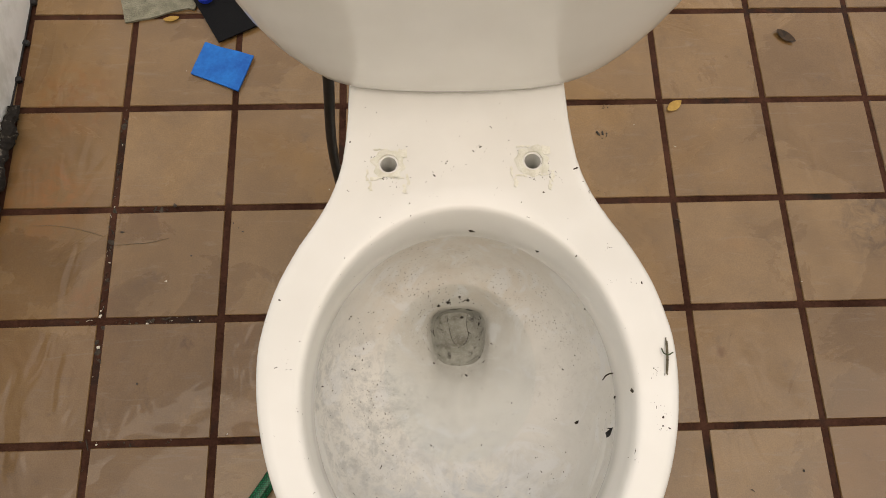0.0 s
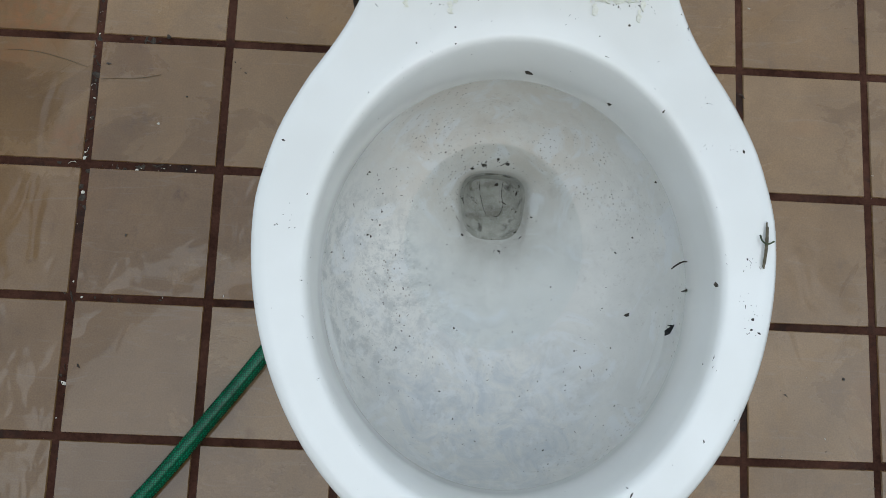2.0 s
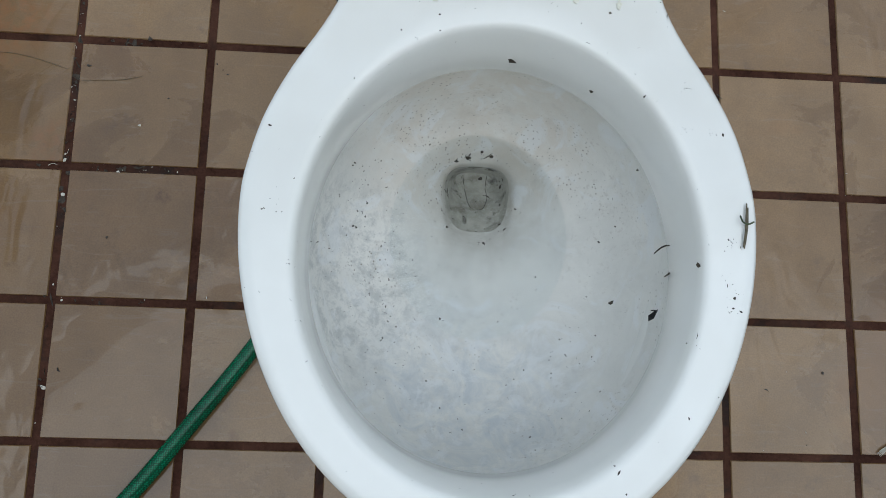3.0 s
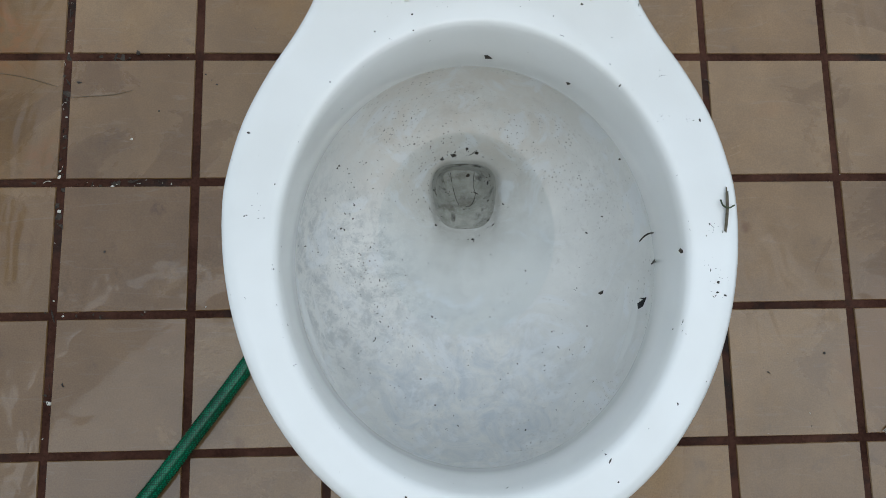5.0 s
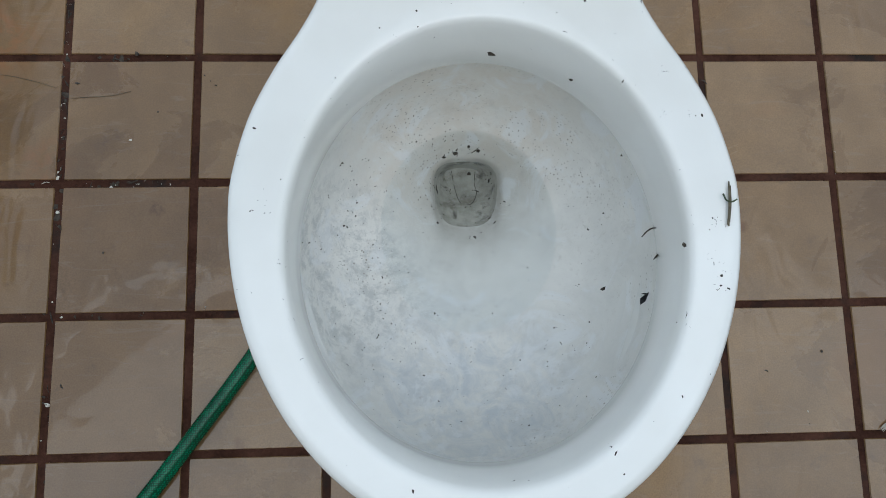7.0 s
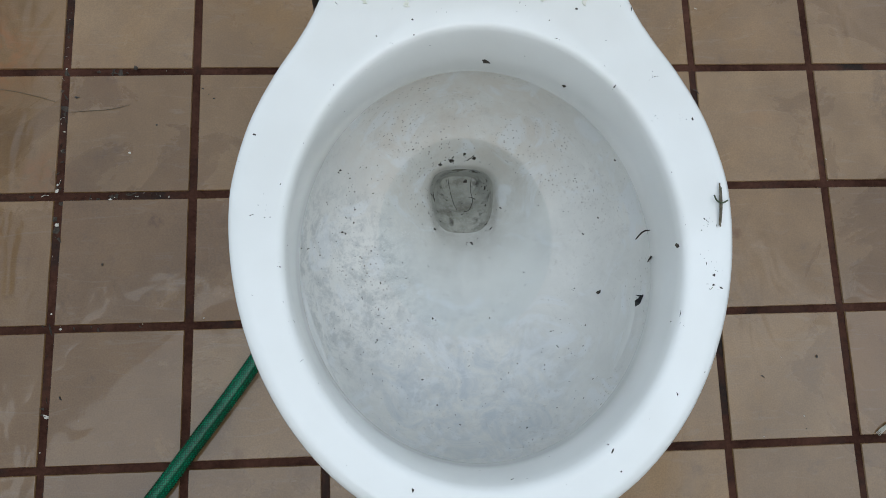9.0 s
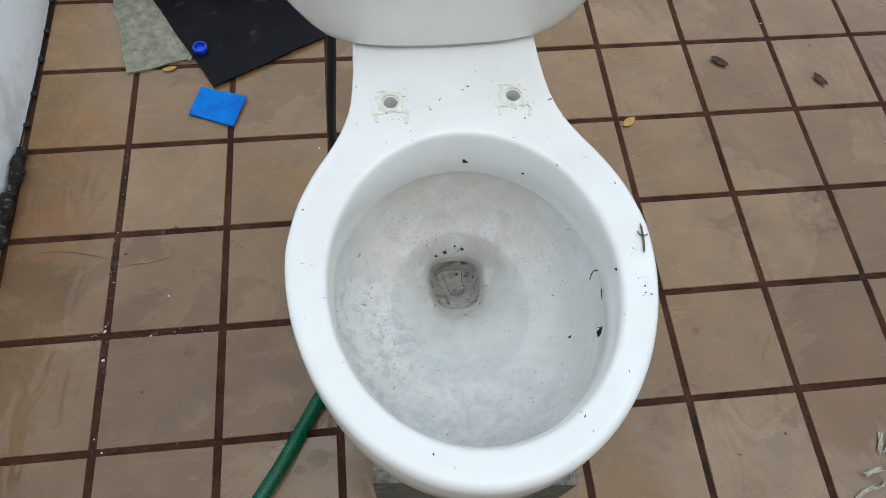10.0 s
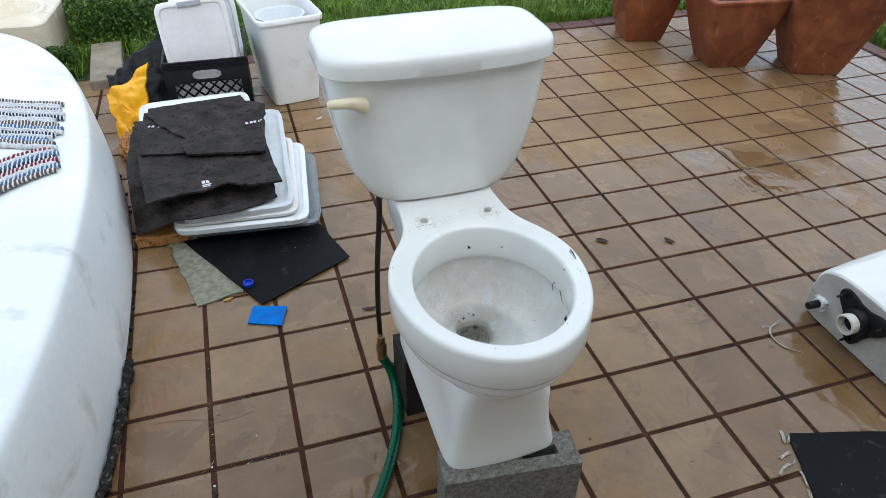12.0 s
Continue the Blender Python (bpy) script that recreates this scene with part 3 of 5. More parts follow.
def weeds(name, boxes, seed, label):
    rng = random.Random(seed)
    V, F = [], []
    for x0, x1, y0, y1, zt, n in boxes:
        for _ in range(n):
            c = Vector((rng.uniform(x0, x1), rng.uniform(y0, y1), zt * rng.random() ** 0.6))
            L, W = rng.uniform(0.008, 0.026), rng.uniform(0.003, 0.0085)
            m = Matrix.Translation(c) @ Euler((rng.uniform(-0.8, 0.8), rng.uniform(-0.8, 0.8), rng.uniform(0, 6.28))).to_matrix().to_4x4()
            b = len(V)
            V += [m @ Vector(q) for q in ((0, 0, 0), (L * 0.4, W, 0.004), (L, 0, -0.006), (L * 0.4, -W, 0.004), (L * 0.45, 0, -0.003))]
            F += [(b, b + 4, b + 1), (b + 1, b + 4, b + 2), (b + 2, b + 4, b + 3), (b + 3, b + 4, b)]
    return tagged(raw(name, V, F, M_WEED), label, "weeds", kind="stuff")


weeds("weed_patch", [(-1.15, -0.72, 2.97, 3.7, 0.24, 10000), (-0.85, -0.3, 2.72, 3.4, 0.10, 1500), (-1.9, -1.2, 3.3, 3.6, 0.22, 3000), (-1.36, -1.12, 2.72, 2.80, 0.11, 1200)], 5, "leafy green weeds growing at the lawn edge")

# ---- toilet ----
CX = -0.0225
toilet = thing("toilet", (CX, 0.1, 0.19), "white two-piece toilet without seat, standing on blocks", "toilet")
COUNT = 144


WIDE = spline([(0.02, 0.1801, 0), (0.035, 0.1805, 0), (0.06, 0.1785, 0), (0.10, 0.168, 0), (0.136, 0.151, 0), (0.165, 0.1330, 0), (0.19, 0.1200, 0), (0.22, 0.1105, 0), (0.26, 0.106, 0), (0.30, 0.1045, 0), (0.45, 0.104, 0)], 8)
WIDE_Y, WIDE_W = [p.x for p in WIDE], [p.y for p in WIDE]


def half_width(y):
    if y < 0.035:
        q = (0.035 - y) / 0.225
        return 0.1805 * math.sqrt(max(0.0, 1 - q * q))
    return float(np.interp(y, WIDE_Y, WIDE_W))


def rim_ring(off, z, centre=(CX, 0.0125), back=0.42):
    out = []
    for i in range(COUNT):
        t = 2 * math.pi * i / COUNT
        c, s = math.cos(t), math.sin(t)
        lo, hi = 0.0, 0.6
        for _ in range(40):
            mid = (lo + hi) / 2
            y = centre[1] + mid * s
            if y < back and abs(mid * c) < half_width(y):
                lo = mid
            else:
                hi = mid
        r = lo - off
        out.append((centre[0] + r * c, centre[1] + r * s, z))
    return out


def dish(f, a, b, n, z, back=0.0, flare=0.0):
    """An oval ring of the basin; flare widens its back and narrows its front, as in the outlet."""
    cx, cy = CX + 0.0040 * f, 0.0145 + 0.0725 * f + back
    out = []
    for x, y, zz in oval(cx, cy, a, b, n, z, COUNT):
        out.append((cx + (x - cx) * (1 + flare * (y - cy) / b), y, zz))
    return out


inside = [dish(*q) for q in (
    (1, 0.019, 0.0105, 2.6, 0.316, 0.0355, 0.1), (1, 0.025, 0.017, 2.8, 0.326, 0.0280, 0.1), (1, 0.0290, 0.0255, 3.0, 0.340, 0.0182, 0.10), (1, 0.0318, 0.0340, 3.0, 0.354, 0.0085, 0.12), (1, 0.0338, 0.0408, 3.0, 0.3660, 0.0005, 0.13),
    (1, 0.0368, 0.0445, 3.0, 0.3715, -0.0025, 0.13), (0.9, 0.046, 0.055, 2.6, 0.378, -0.001, 0.08), (0.72, 0.061, 0.073, 2.2, 0.387, 0, 0.02), (0.5, 0.084, 0.098, 2, 0.398), (0.3, 0.107, 0.123, 2, 0.410),
    (0.12, 0.125, 0.141, 2, 0.425), (0.03, 0.137, 0.153, 2, 0.443), (-0.02, 0.1440, 0.1605, 2, 0.465), (-0.04, 0.1480, 0.165, 2, 0.490), (-0.05, 0.1500, 0.167, 2, 0.508),
    (-0.06, 0.1475, 0.1645, 2, 0.5125), (-0.06, 0.1405, 0.1582, 2, 0.5098), (-0.05, 0.1385, 0.1565, 2, 0.515), (-0.04, 0.1382, 0.1560, 2, 0.545, -0.002), (0, 0.1390, 0.1605, 2, 0.5665, -0.004),
    (0, 0.1400, 0.1626, 2, 0.5728, -0.005), (0, 0.1416, 0.1643, 2, 0.5758, -0.005), (0, 0.1442, 0.1670, 2, 0.5772, -0.005))]
outer = [rim_ring(o, z) for o, z in ((0.0095, 0.5781), (0.0048, 0.5770), (0.0016, 0.5742), (0.0, 0.568), (-0.0006, 0.540), (0.0006, 0.512), (0.0040, 0.5035), (0.0090, 0.5005), (0.0140, 0.4985), (0.0128, 0.4930), (0.0125, 0.4840), (0.0140, 0.4785), (0.0172, 0.4745), (0.0240, 0.4712), (0.0315, 0.4690), (0.0345, 0.464), (0.0355, 0.458), (0.0372, 0.451), (0.0425, 0.441), (0.053, 0.425), (0.066, 0.410), (0.084, 0.395))]
# the flat deck between basin edge and outer edge
deck = [[tuple(a[k] + (b[k] - a[k]) * t / 9 for k in range(3)) for a, b in zip(inside[-1], outer[0])] for t in range(1, 9)]
under = outer[-1]


for s, z in ((0.45, 0.384), (0.8, 0.368)):
    outer.append([(a[0] + (b[0] - a[0]) * s, a[1] + (b[1] - a[1]) * s, z) for a, b in zip(under, oval(CX + 0.010, 0.123, 0.0985, 0.207, 6, z, COUNT))])
for hw, y0, z in ((0.0985, -0.080, 0.345), (0.1005, -0.079, 0.30), (0.107, -0.081, 0.245), (0.1145, -0.085, 0.21), (0.1185, -0.087, 0.194), (0.1190, -0.087, 0.188)):
    outer.append([(x, y - (0.010 * (1 - ((x - CX - 0.010) / hw) ** 2) if y < 0.0 else 0.0), z) for x, y, z in oval(CX + 0.010, (y0 + 0.33) / 2, hw, (0.33 - y0) / 2, 11, z, COUNT)])
bm = loft(inside + deck + outer)
bm.faces.ensure_lookup_table()
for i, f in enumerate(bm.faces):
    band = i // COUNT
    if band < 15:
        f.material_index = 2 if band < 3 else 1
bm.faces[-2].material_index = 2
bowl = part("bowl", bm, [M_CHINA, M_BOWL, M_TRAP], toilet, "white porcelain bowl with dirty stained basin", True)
# the two seat bolt holes are cut into the deck
HOLES = ((-0.089, 0.217), (0.0445, 0.218))
cutter_bm = bmesh.new()
for hx, hy in HOLES:
    bmesh.ops.create_cone(cutter_bm, cap_ends=True, segments=24, radius1=0.0068, radius2=0.0078, depth=0.11, matrix=pose(hx, hy, 0.546))
cutter = part("cutter", cutter_bm, M_CHINA)
mod = bowl.modifiers.new("holes", "BOOLEAN")
mod.operation, mod.solver, mod.object = "DIFFERENCE", "EXACT", cutter
cut_mesh = bpy.data.meshes.new_from_object(bowl.evaluated_get(bpy.context.evaluated_depsgraph_get()))
bowl.modifiers.clear()
bowl.data = cut_mesh
bpy.data.objects.remove(cutter)

def residue(hx, hy, seed):
    rnd = random.Random(seed)
    for x0, x1, y0, y1 in ((-0.0205, -0.0190, -0.016, -0.005), (0.0165, 0.0185, -0.021, -0.010), (-0.017, -0.006, -0.0150, -0.0132), (0.004, 0.014, -0.0146, -0.0132), (-0.014, -0.002, 0.0140, 0.0153), (-0.018, -0.0155, -0.026, -0.017), (0.013, 0.016, -0.029, -0.020), (0.009, 0.017, 0.007, 0.015)):
        n = 7
        ring = []
        for k in range(n * 2):
            t = (k if k < n else 2 * n - 1 - k) / (n - 1)
            side = 0 if k < n else 1
            w, h = x1 - x0, y1 - y0
            if w > h:
                p = (x0 + w * t, (y0 if side == 0 else y1) + rnd.uniform(-0.0012, 0.0012))
            else:
                p = ((x1 if side == 0 else x0) + rnd.uniform(-0.0012, 0.0012), y0 + h * t)
            ring.append(p)
        part("hinge_residue", loft([[(hx + x, hy + y, 0.5779) for x, y in ring], [(hx + x, hy + y, 0.5787) for x, y in ring]]), M_RESIDUE, bowl, "yellowed residue of a removed seat hinge")


def washer_mark(hx, hy, seed):
    """The ragged chalky ring that a washer left round a bolt hole."""
    off = Vector((seed, seed * 2.3, 0))
    rings_ = []
    for r, z in ((0.0092, 0.5779), (0.0096, 0.5792), (0.0128, 0.5790), (0.0150, 0.5779)):
        ring = []
        for k in range(40):
            t = 2 * math.pi * k / 40
            d = Vector((math.cos(t), math.sin(t), 0))
            rr = r * (1 + (0.30 if r > 0.01 else 0.05) * noise.noise(d * 2.2 + off))
            ring.append((hx + rr * d.x, hy + rr * d.y, z))
        rings_.append(ring)
    return part("washer_mark", loft(rings_, False, False), M_RESIDUE, bowl, "chalky ring left by a washer", True)


washer_mark(*HOLES[0], 3)
washer_mark(*HOLES[1], 8)
residue(*HOLES[0], 2)
residue(*HOLES[1], 7)



def tank_ring(z, a, b, n, bow=0.010, cy=0.391):
    """A cistern's plan: rounded box with a slightly bowed front."""
    out = []
    for x, y, _ in oval(CX, cy, a, b, n, 0, 112):
        if y < cy:
            y -= bow * (1 - ((x - CX) / a) ** 2) * (cy - y) / b
        out.append((x, y, z))
    return out


tank_rings = [tank_ring(z, a, b, n) for z, a, b, n in ((0.579, 0.10, 0.070, 5), (0.579, 0.128, 0.086, 5), (0.582, 0.140, 0.092, 5), (0.589, 0.1495, 0.0955, 5), (0.602, 0.160, 0.097, 5), (0.625, 0.175, 0.0975, 5), (0.655, 0.1875, 0.098, 5), (0.70, 0.200, 0.0985, 5), (0.76, 0.212, 0.099, 5), (0.8495, 0.2230, 0.100, 5), (0.8515, 0.221, 0.098, 5), (0.8525, 0.214, 0.091, 5))]
part("tank", loft(tank_rings), M_CHINA, toilet, "white porcelain cistern tank", True)
lid_rings = [tank_ring(z, a, b, n, 0.013) for z, a, b, n in ((0.8520, 0.205, 0.084, 5), (0.8570, 0.207, 0.086, 5), (0.8565, 0.2250, 0.1080, 5), (0.8555, 0.2285, 0.1115, 5), (0.8585, 0.2315, 0.114, 5), (0.879, 0.2315, 0.114, 5), (0.889, 0.229, 0.1115, 5), (0.8955, 0.2225, 0.105, 5), (0.8985, 0.214, 0.097, 4.6), (0.9005, 0.19, 0.078, 4), (0.902, 0.13, 0.05, 3), (0.9025, 0.06, 0.025, 2.5))]
part("tank_lid", loft(lid_rings), M_CHINA, toilet, "glossy white porcelain tank lid", True)
lever = [(-0.173, 0.281, 0.8105, 0.005, 0.006), (-0.177, 0.2790, 0.8105, 0.0105, 0.0125), (-0.185, 0.2770, 0.8112, 0.0130, 0.0160), (-0.194, 0.2755, 0.8140, 0.0125, 0.0148), (-0.204, 0.2735, 0.8190, 0.0105, 0.0115), (-0.215, 0.2710, 0.8220, 0.0090, 0.0092), (-0.228, 0.2690, 0.8236, 0.0085, 0.0082), (-0.240, 0.2685, 0.8242, 0.0080, 0.0075), (-0.2475, 0.2690, 0.8244, 0.0060, 0.0055), (-0.2500, 0.2700, 0.8244, 0.0025, 0.0025)]
rings = [[(x, y + ry * math.cos(2 * math.pi * k / 20), z + rz * math.sin(2 * math.pi * k / 20) + (0.0022 * math.cos(2 * math.pi * k / 20) if x < -0.205 else 0.0)) for k in range(20)] for x, y, z, ry, rz in lever]
handle = part("flush_handle", loft(rings), M_CREAM, toilet, "cream plastic flush lever", True)
boss = bmesh.new()
bmesh.ops.create_cone(boss, cap_ends=True, segments=24, radius1=0.0125, radius2=0.0120, depth=0.024, matrix=pose(-0.185, 0.288, 0.8110, 90))
part("boss", boss, M_CREAM, handle, "", True)

# ---- supports under the toilet ----


def cored_block(name, lo, hi, cores, m, material, label):
    """A hollow concrete block in one piece, whose cores go through from top to bottom."""
    wall = 0.030
    xs = sorted([lo[0], hi[0]] + [v for c in cores for v in c])
    xs = sorted(set(xs + [lo[0] + 0.006, hi[0] - 0.006]))
    ys = [lo[1], lo[1] + 0.006, lo[1] + wall, hi[1] - wall, hi[1] - 0.006, hi[1]]
    bm_ = bmesh.new()
    grid = [[bm_.verts.new((x, y, lo[2])) for y in ys] for x in xs]
    for i in range(len(xs) - 1):
        for j in range(len(ys) - 1):
            mx = (xs[i] + xs[i + 1]) / 2
            if j == 2 and any(a < mx < b for a, b in cores):
                continue
            bm_.faces.new((grid[i][j], grid[i + 1][j], grid[i + 1][j + 1], grid[i][j + 1]))
    ext = bmesh.ops.extrude_face_region(bm_, geom=list(bm_.faces))
    top = [v for v in ext["geom"] if isinstance(v, bmesh.types.BMVert)]
    for v in top:
        edge = v.co.x in (xs[0], xs[-1]) or v.co.y in (ys[0], ys[-1])
        v.co.z = hi[2] - (0.004 if edge else 0.0) + 0.0012 * noise.noise(v.co * 60)
    bmesh.ops.recalc_face_normals(bm_, faces=bm_.faces)
    c = Vector(((lo[0] + hi[0]) / 2, (lo[1] + hi[1]) / 2, lo[2]))
    bmesh.ops.transform(bm_, matrix=Matrix.Translation(c) @ m @ Matrix.Translation(-c), verts=bm_.verts)
    return tagged(part(name, bm_, material), label, "concrete block")


cored_block("concrete_block", (-0.142, -0.130, 0), (0.139, -0.047, 0.1875), ((-0.112, -0.018), (0.022, 0.098)), pose(0, 0, 0, 0, 0, -6), M_BLOCK, "grey hollow concrete block under the front of the toilet base")
cored_block("concrete_block", (-0.140, 0.225, 0), (0.10, 0.325, 0.1875), ((-0.108, -0.03), (-0.005, 0.075)), pose(0, 0, 0, 0, 0, 3), M_BLOCK_SHADED, "hollow block under the rear of the toilet, coloured dark for shade")

# ---- water supply ----
hose = thing("garden_hose", (-0.26, 0.02, 0), "green garden hose joined to a black supply tube by brass fittings", "hose")
run = spline([(-0.168, 0.33, 0.108), (-0.150, 0.312, 0.060), (-0.153, 0.252, 0.022), (-0.177, 0.17, 0.0125), (-0.215, 0.085, 0.0125), (-0.262, 0.005, 0.0125), (-0.309, -0.07, 0.0125), (-0.385, -0.173, 0.0125), (-0.458, -0.268, 0.0125), (-0.60, -0.44, 0.0125), (-0.80, -0.70, 0.0125), (-0.95, -1.0, 0.0125)], 8)
part("hose_body", tube(run, 0.0122, 16), M_HOSE, hose, "braided green vinyl hose", True)
part("supply_tube", tube(spline([(-0.150, 0.352, 0.585), (-0.154, 0.342, 0.52), (-0.166, 0.333, 0.40), (-0.171, 0.331, 0.28), (-0.171, 0.331, 0.19)], 8), 0.0062, 12), M_PIPE, hose, "black flexible supply tube", True)
for nm, z0, z1, r, sides, mt in (("ferrule", 0.176, 0.198, 0.0058, 16, M_STEEL), ("hex_nut", 0.158, 0.178, 0.0105, 6, M_BRASS), ("brass_coupling", 0.128, 0.158, 0.0135, 8, M_BRASS), ("collar", 0.100, 0.129, 0.0128, 16, M_BRASS)):
    bm = bmesh.new()
    bmesh.ops.create_cone(bm, cap_ends=True, segments=sides, radius1=r, radius2=r * 0.94, depth=z1 - z0, matrix=pose(-0.1705 + 0.002 * (0.18 - z0) / 0.08, 0.331, (z0 + z1) / 2))
    part(nm, bm, mt, hose)

# ---- overturned dinghy ----
HX, HY, HA, HB, HN = -1.6, 0.85, 0.80, 1.60, 2.2
dinghy = thing("dinghy", (HX, HY, 0), "white upturned fibreglass boat hull on the terrace", "boat")


def half_length(y):
    """The hull is longer towards the added south wall than towards the lawn."""
    return HB if y >= HY else 1.75


def hull_ring(k, z):
    return [(x, y if y >= HY else HY + (y - HY) * 1.75 / HB, zz) for x, y, zz in oval(HX, HY, HA - k, HB - k * 1.2, HN, z, 160)]


hull_rings = [hull_ring(k, z) for k, z in ((0.003, 0.005), (0.001, 0.03), (0.000, 0.08), (0.006, 0.16), (0.016, 0.25), (0.028, 0.325), (0.033, 0.346), (0.039, 0.356), (0.050, 0.361), (0.085, 0.366), (0.15, 0.372), (0.3, 0.385), (0.5, 0.395), (0.7, 0.40))]
part("hull", loft(hull_rings, False, True), M_HULL, dinghy, "dull white hull with faint scuffs", True)
rail_rings = [hull_ring(k, z) for k, z in ((0.010, 0.0008), (0.002, 0.0008), (0.0005, 0.003), (0.001, 0.0055), (0.006, 0.0062))]
part("rub_rail", loft(rail_rings, False, False), M_RUBBER, dinghy, "black rubber edge strip", True)
for y in (1.62, 1.48, 1.36, 1.22, 1.13, 1.0, 0.91, 0.83, 0.74, 0.66):
    x = HX + HA * (1 - abs((y - HY) / half_length(y)) ** HN) ** (1 / HN)
    bm = bmesh.new()
    box(bm, (-0.003, -0.005, 0.0008), (0.008, 0.005, 0.010), pose(x, y, 0, 0, 0, 12 * math.sin(y * 40)), 0.0015, 1)
    part("fastener", bm, M_RUBBER, dinghy)
# a length of torn grey edging along the near foot of the hull
rnd = random.Random(4)
path = []
for i in range(46):
    y = 0.60 - i * 0.017
    q = abs((y - HY) / half_length(y)) ** HN
    x = HX + HA * (1 - q) ** (1 / HN)
    path.append((x + 0.013 + rnd.uniform(-0.004, 0.004), y, 0.018 + rnd.uniform(-0.004, 0.007)))
path = spline(path, 4)
part("torn_edging", tube([q + Vector((rnd.uniform(-1, 1), 0, rnd.uniform(-1, 1))) * 0.0016 for q in path], 0.01, 8, [0.0100 + 0.005 * noise.noise(q * 30) + rnd.uniform(-0.0012, 0.0012) for q in path]), M_TRIM, dinghy, "torn weathered grey edging strip", True)


def hull_top(x, y):
    r = ((abs(x - HX) / HA) ** HN + (abs(y - HY) / half_length(y)) ** HN) ** (1 / HN)
    prof = [(0, 0.4005), (0.12, 0.40), (0.375, 0.395), (0.625, 0.385), (0.81, 0.372), (0.906, 0.366), (0.97, 0.362), (1, 0.34)]
    for (a, za), (b, zb) in zip(prof, prof[1:]):
        if r <= b:
            return za + (zb - za) * (r - a) / (b - a)
    return 0.34


rug = thing("rag_rug", (-1.1, 1.2, hull_top(-1.1, 1.2)), "striped woven rag rug in white, blue and brown on the hull", "rug")
bands = ["brown", "white", "white", "brown", "white", "white", "navy", "white", "white", "brown", "brown", "blue", "white", "navy", "white", "blue", "blue", "brown", "white"]
for i, c in enumerate(bands):
    end = -0.940 - 0.012 * math.sin(i * 0.9 + 0.4) + rnd.uniform(-0.010, 0.010)
    pts, radii = [], []
    for k in range(60):
        x = -1.75 + (end + 1.75) * k / 59
        yy = 1.463 - i * 0.0170 - 0.24 * (max(x, -1.3) + 0.945) + 0.004 * math.sin(x * 9 + i)
        pts.append((x, yy, hull_top(x, yy) + 0.008 + 0.003 * math.sin(x * 21 + i * 0.5) ** 2))
        radii.append(0.0080 + 0.0014 * math.sin(k * 2.1 + i))
    part("woven_band", tube(pts, 0.008, 8, radii), M_RAG[c], rug, "", True)
fold = ["red", "white", "blue", "white", "navy", "red", "brown", "white", "blue", "white", "brown"]
for i, c in enumerate(fold):
    pts, radii = [], []
    for k in range(40):
        t = k / 39
        x = -1.22 + (0.275 + 0.002 * i + 0.012 * ((i * 7) % 3)) * t
        y = 1.142 - i * 0.0118 - 0.34 * (1 - t) ** 1.25
        pts.append((x, y, hull_top(x, y) + 0.0085 + 0.020 * math.sin(math.pi * min(1.0, 1.25 * (1 - t))) * (1 - i / 14)))
        radii.append(0.0080 + 0.0013 * math.sin(k * 2.2 + i))
    part("folded_band", tube(pts, 0.008, 8, radii), M_RAG[c], rug, "", True)

# ---- mats, card, cap and carpet on the floor ----


def on(z):
    return lambda x, y: z


TOP = 0.0006
tagged(part("carpet_scrap", slab([(-0.70, 1.16), (-0.685, 1.05), (-0.62, 0.785), (-0.49, 0.812), (-0.47, 0.90), (-0.50, 1.16)], lambda x, y: TOP, 0.0045, 9, 0.0055, 3), M_CARPET), "grey-green scrap of carpet under the black mat", "carpet scrap")
tagged(part("rubber_mat", slab([(-0.665, 1.15), (-0.64, 1.095), (-0.437, 0.735), (-0.15, 0.885), (-0.215, 1.10), (-0.30, 1.26)], lambda x, y: TOP + 0.0052, 0.003, 5, 0.0015, 5), M_MAT), "black rubber mat lying on the tiles by the lid pile", "mat")
tagged(part("rubber_mat", slab([(0.728, -0.100), (0.96, -0.165), (1.30, -0.26), (1.18, -0.75), (0.56, -0.55), (0.665, -0.262)], lambda x, y: TOP, 0.004, 6, 0.003, 6), M_MAT), "black rubber mat with frayed edge on the wet tiles", "mat")
tagged(part("blue_card", slab([(-0.463, 0.738), (-0.369, 0.704), (-0.394, 0.630), (-0.485, 0.670)], lambda x, y: TOP + 0.0005 + 0.004 * max(0, x + 0.43) / 0.06, 0.004, 3, 0.0008, 2), M_BLUE), "bright blue plastic sponge cloth folded flat on the tiles", "cloth")
cap = thing("bottle_cap", (-0.468, 0.835, 0.009), "dark blue screw cap on the black mat", "bottle cap")
rings = []
for r, z in ((0.0148, 0.0), (0.0150, 0.009), (0.0142, 0.0105)):
    rings.append([(-0.468 + (r + (0.0005 if k % 2 else 0)) * math.cos(2 * math.pi * k / 48), 0.835 + (r + (0.0005 if k % 2 else 0)) * math.sin(2 * math.pi * k / 48), 0.0092 + z) for k in range(48)])
for r, z in ((0.0118, 0.0105), (0.0112, 0.003)):
    rings.append([(-0.468 + r * math.cos(2 * math.pi * k / 48), 0.835 + r * math.sin(2 * math.pi * k / 48), 0.0092 + z) for k in range(48)])
part("cap_shell", loft(rings), M_CAP, cap)


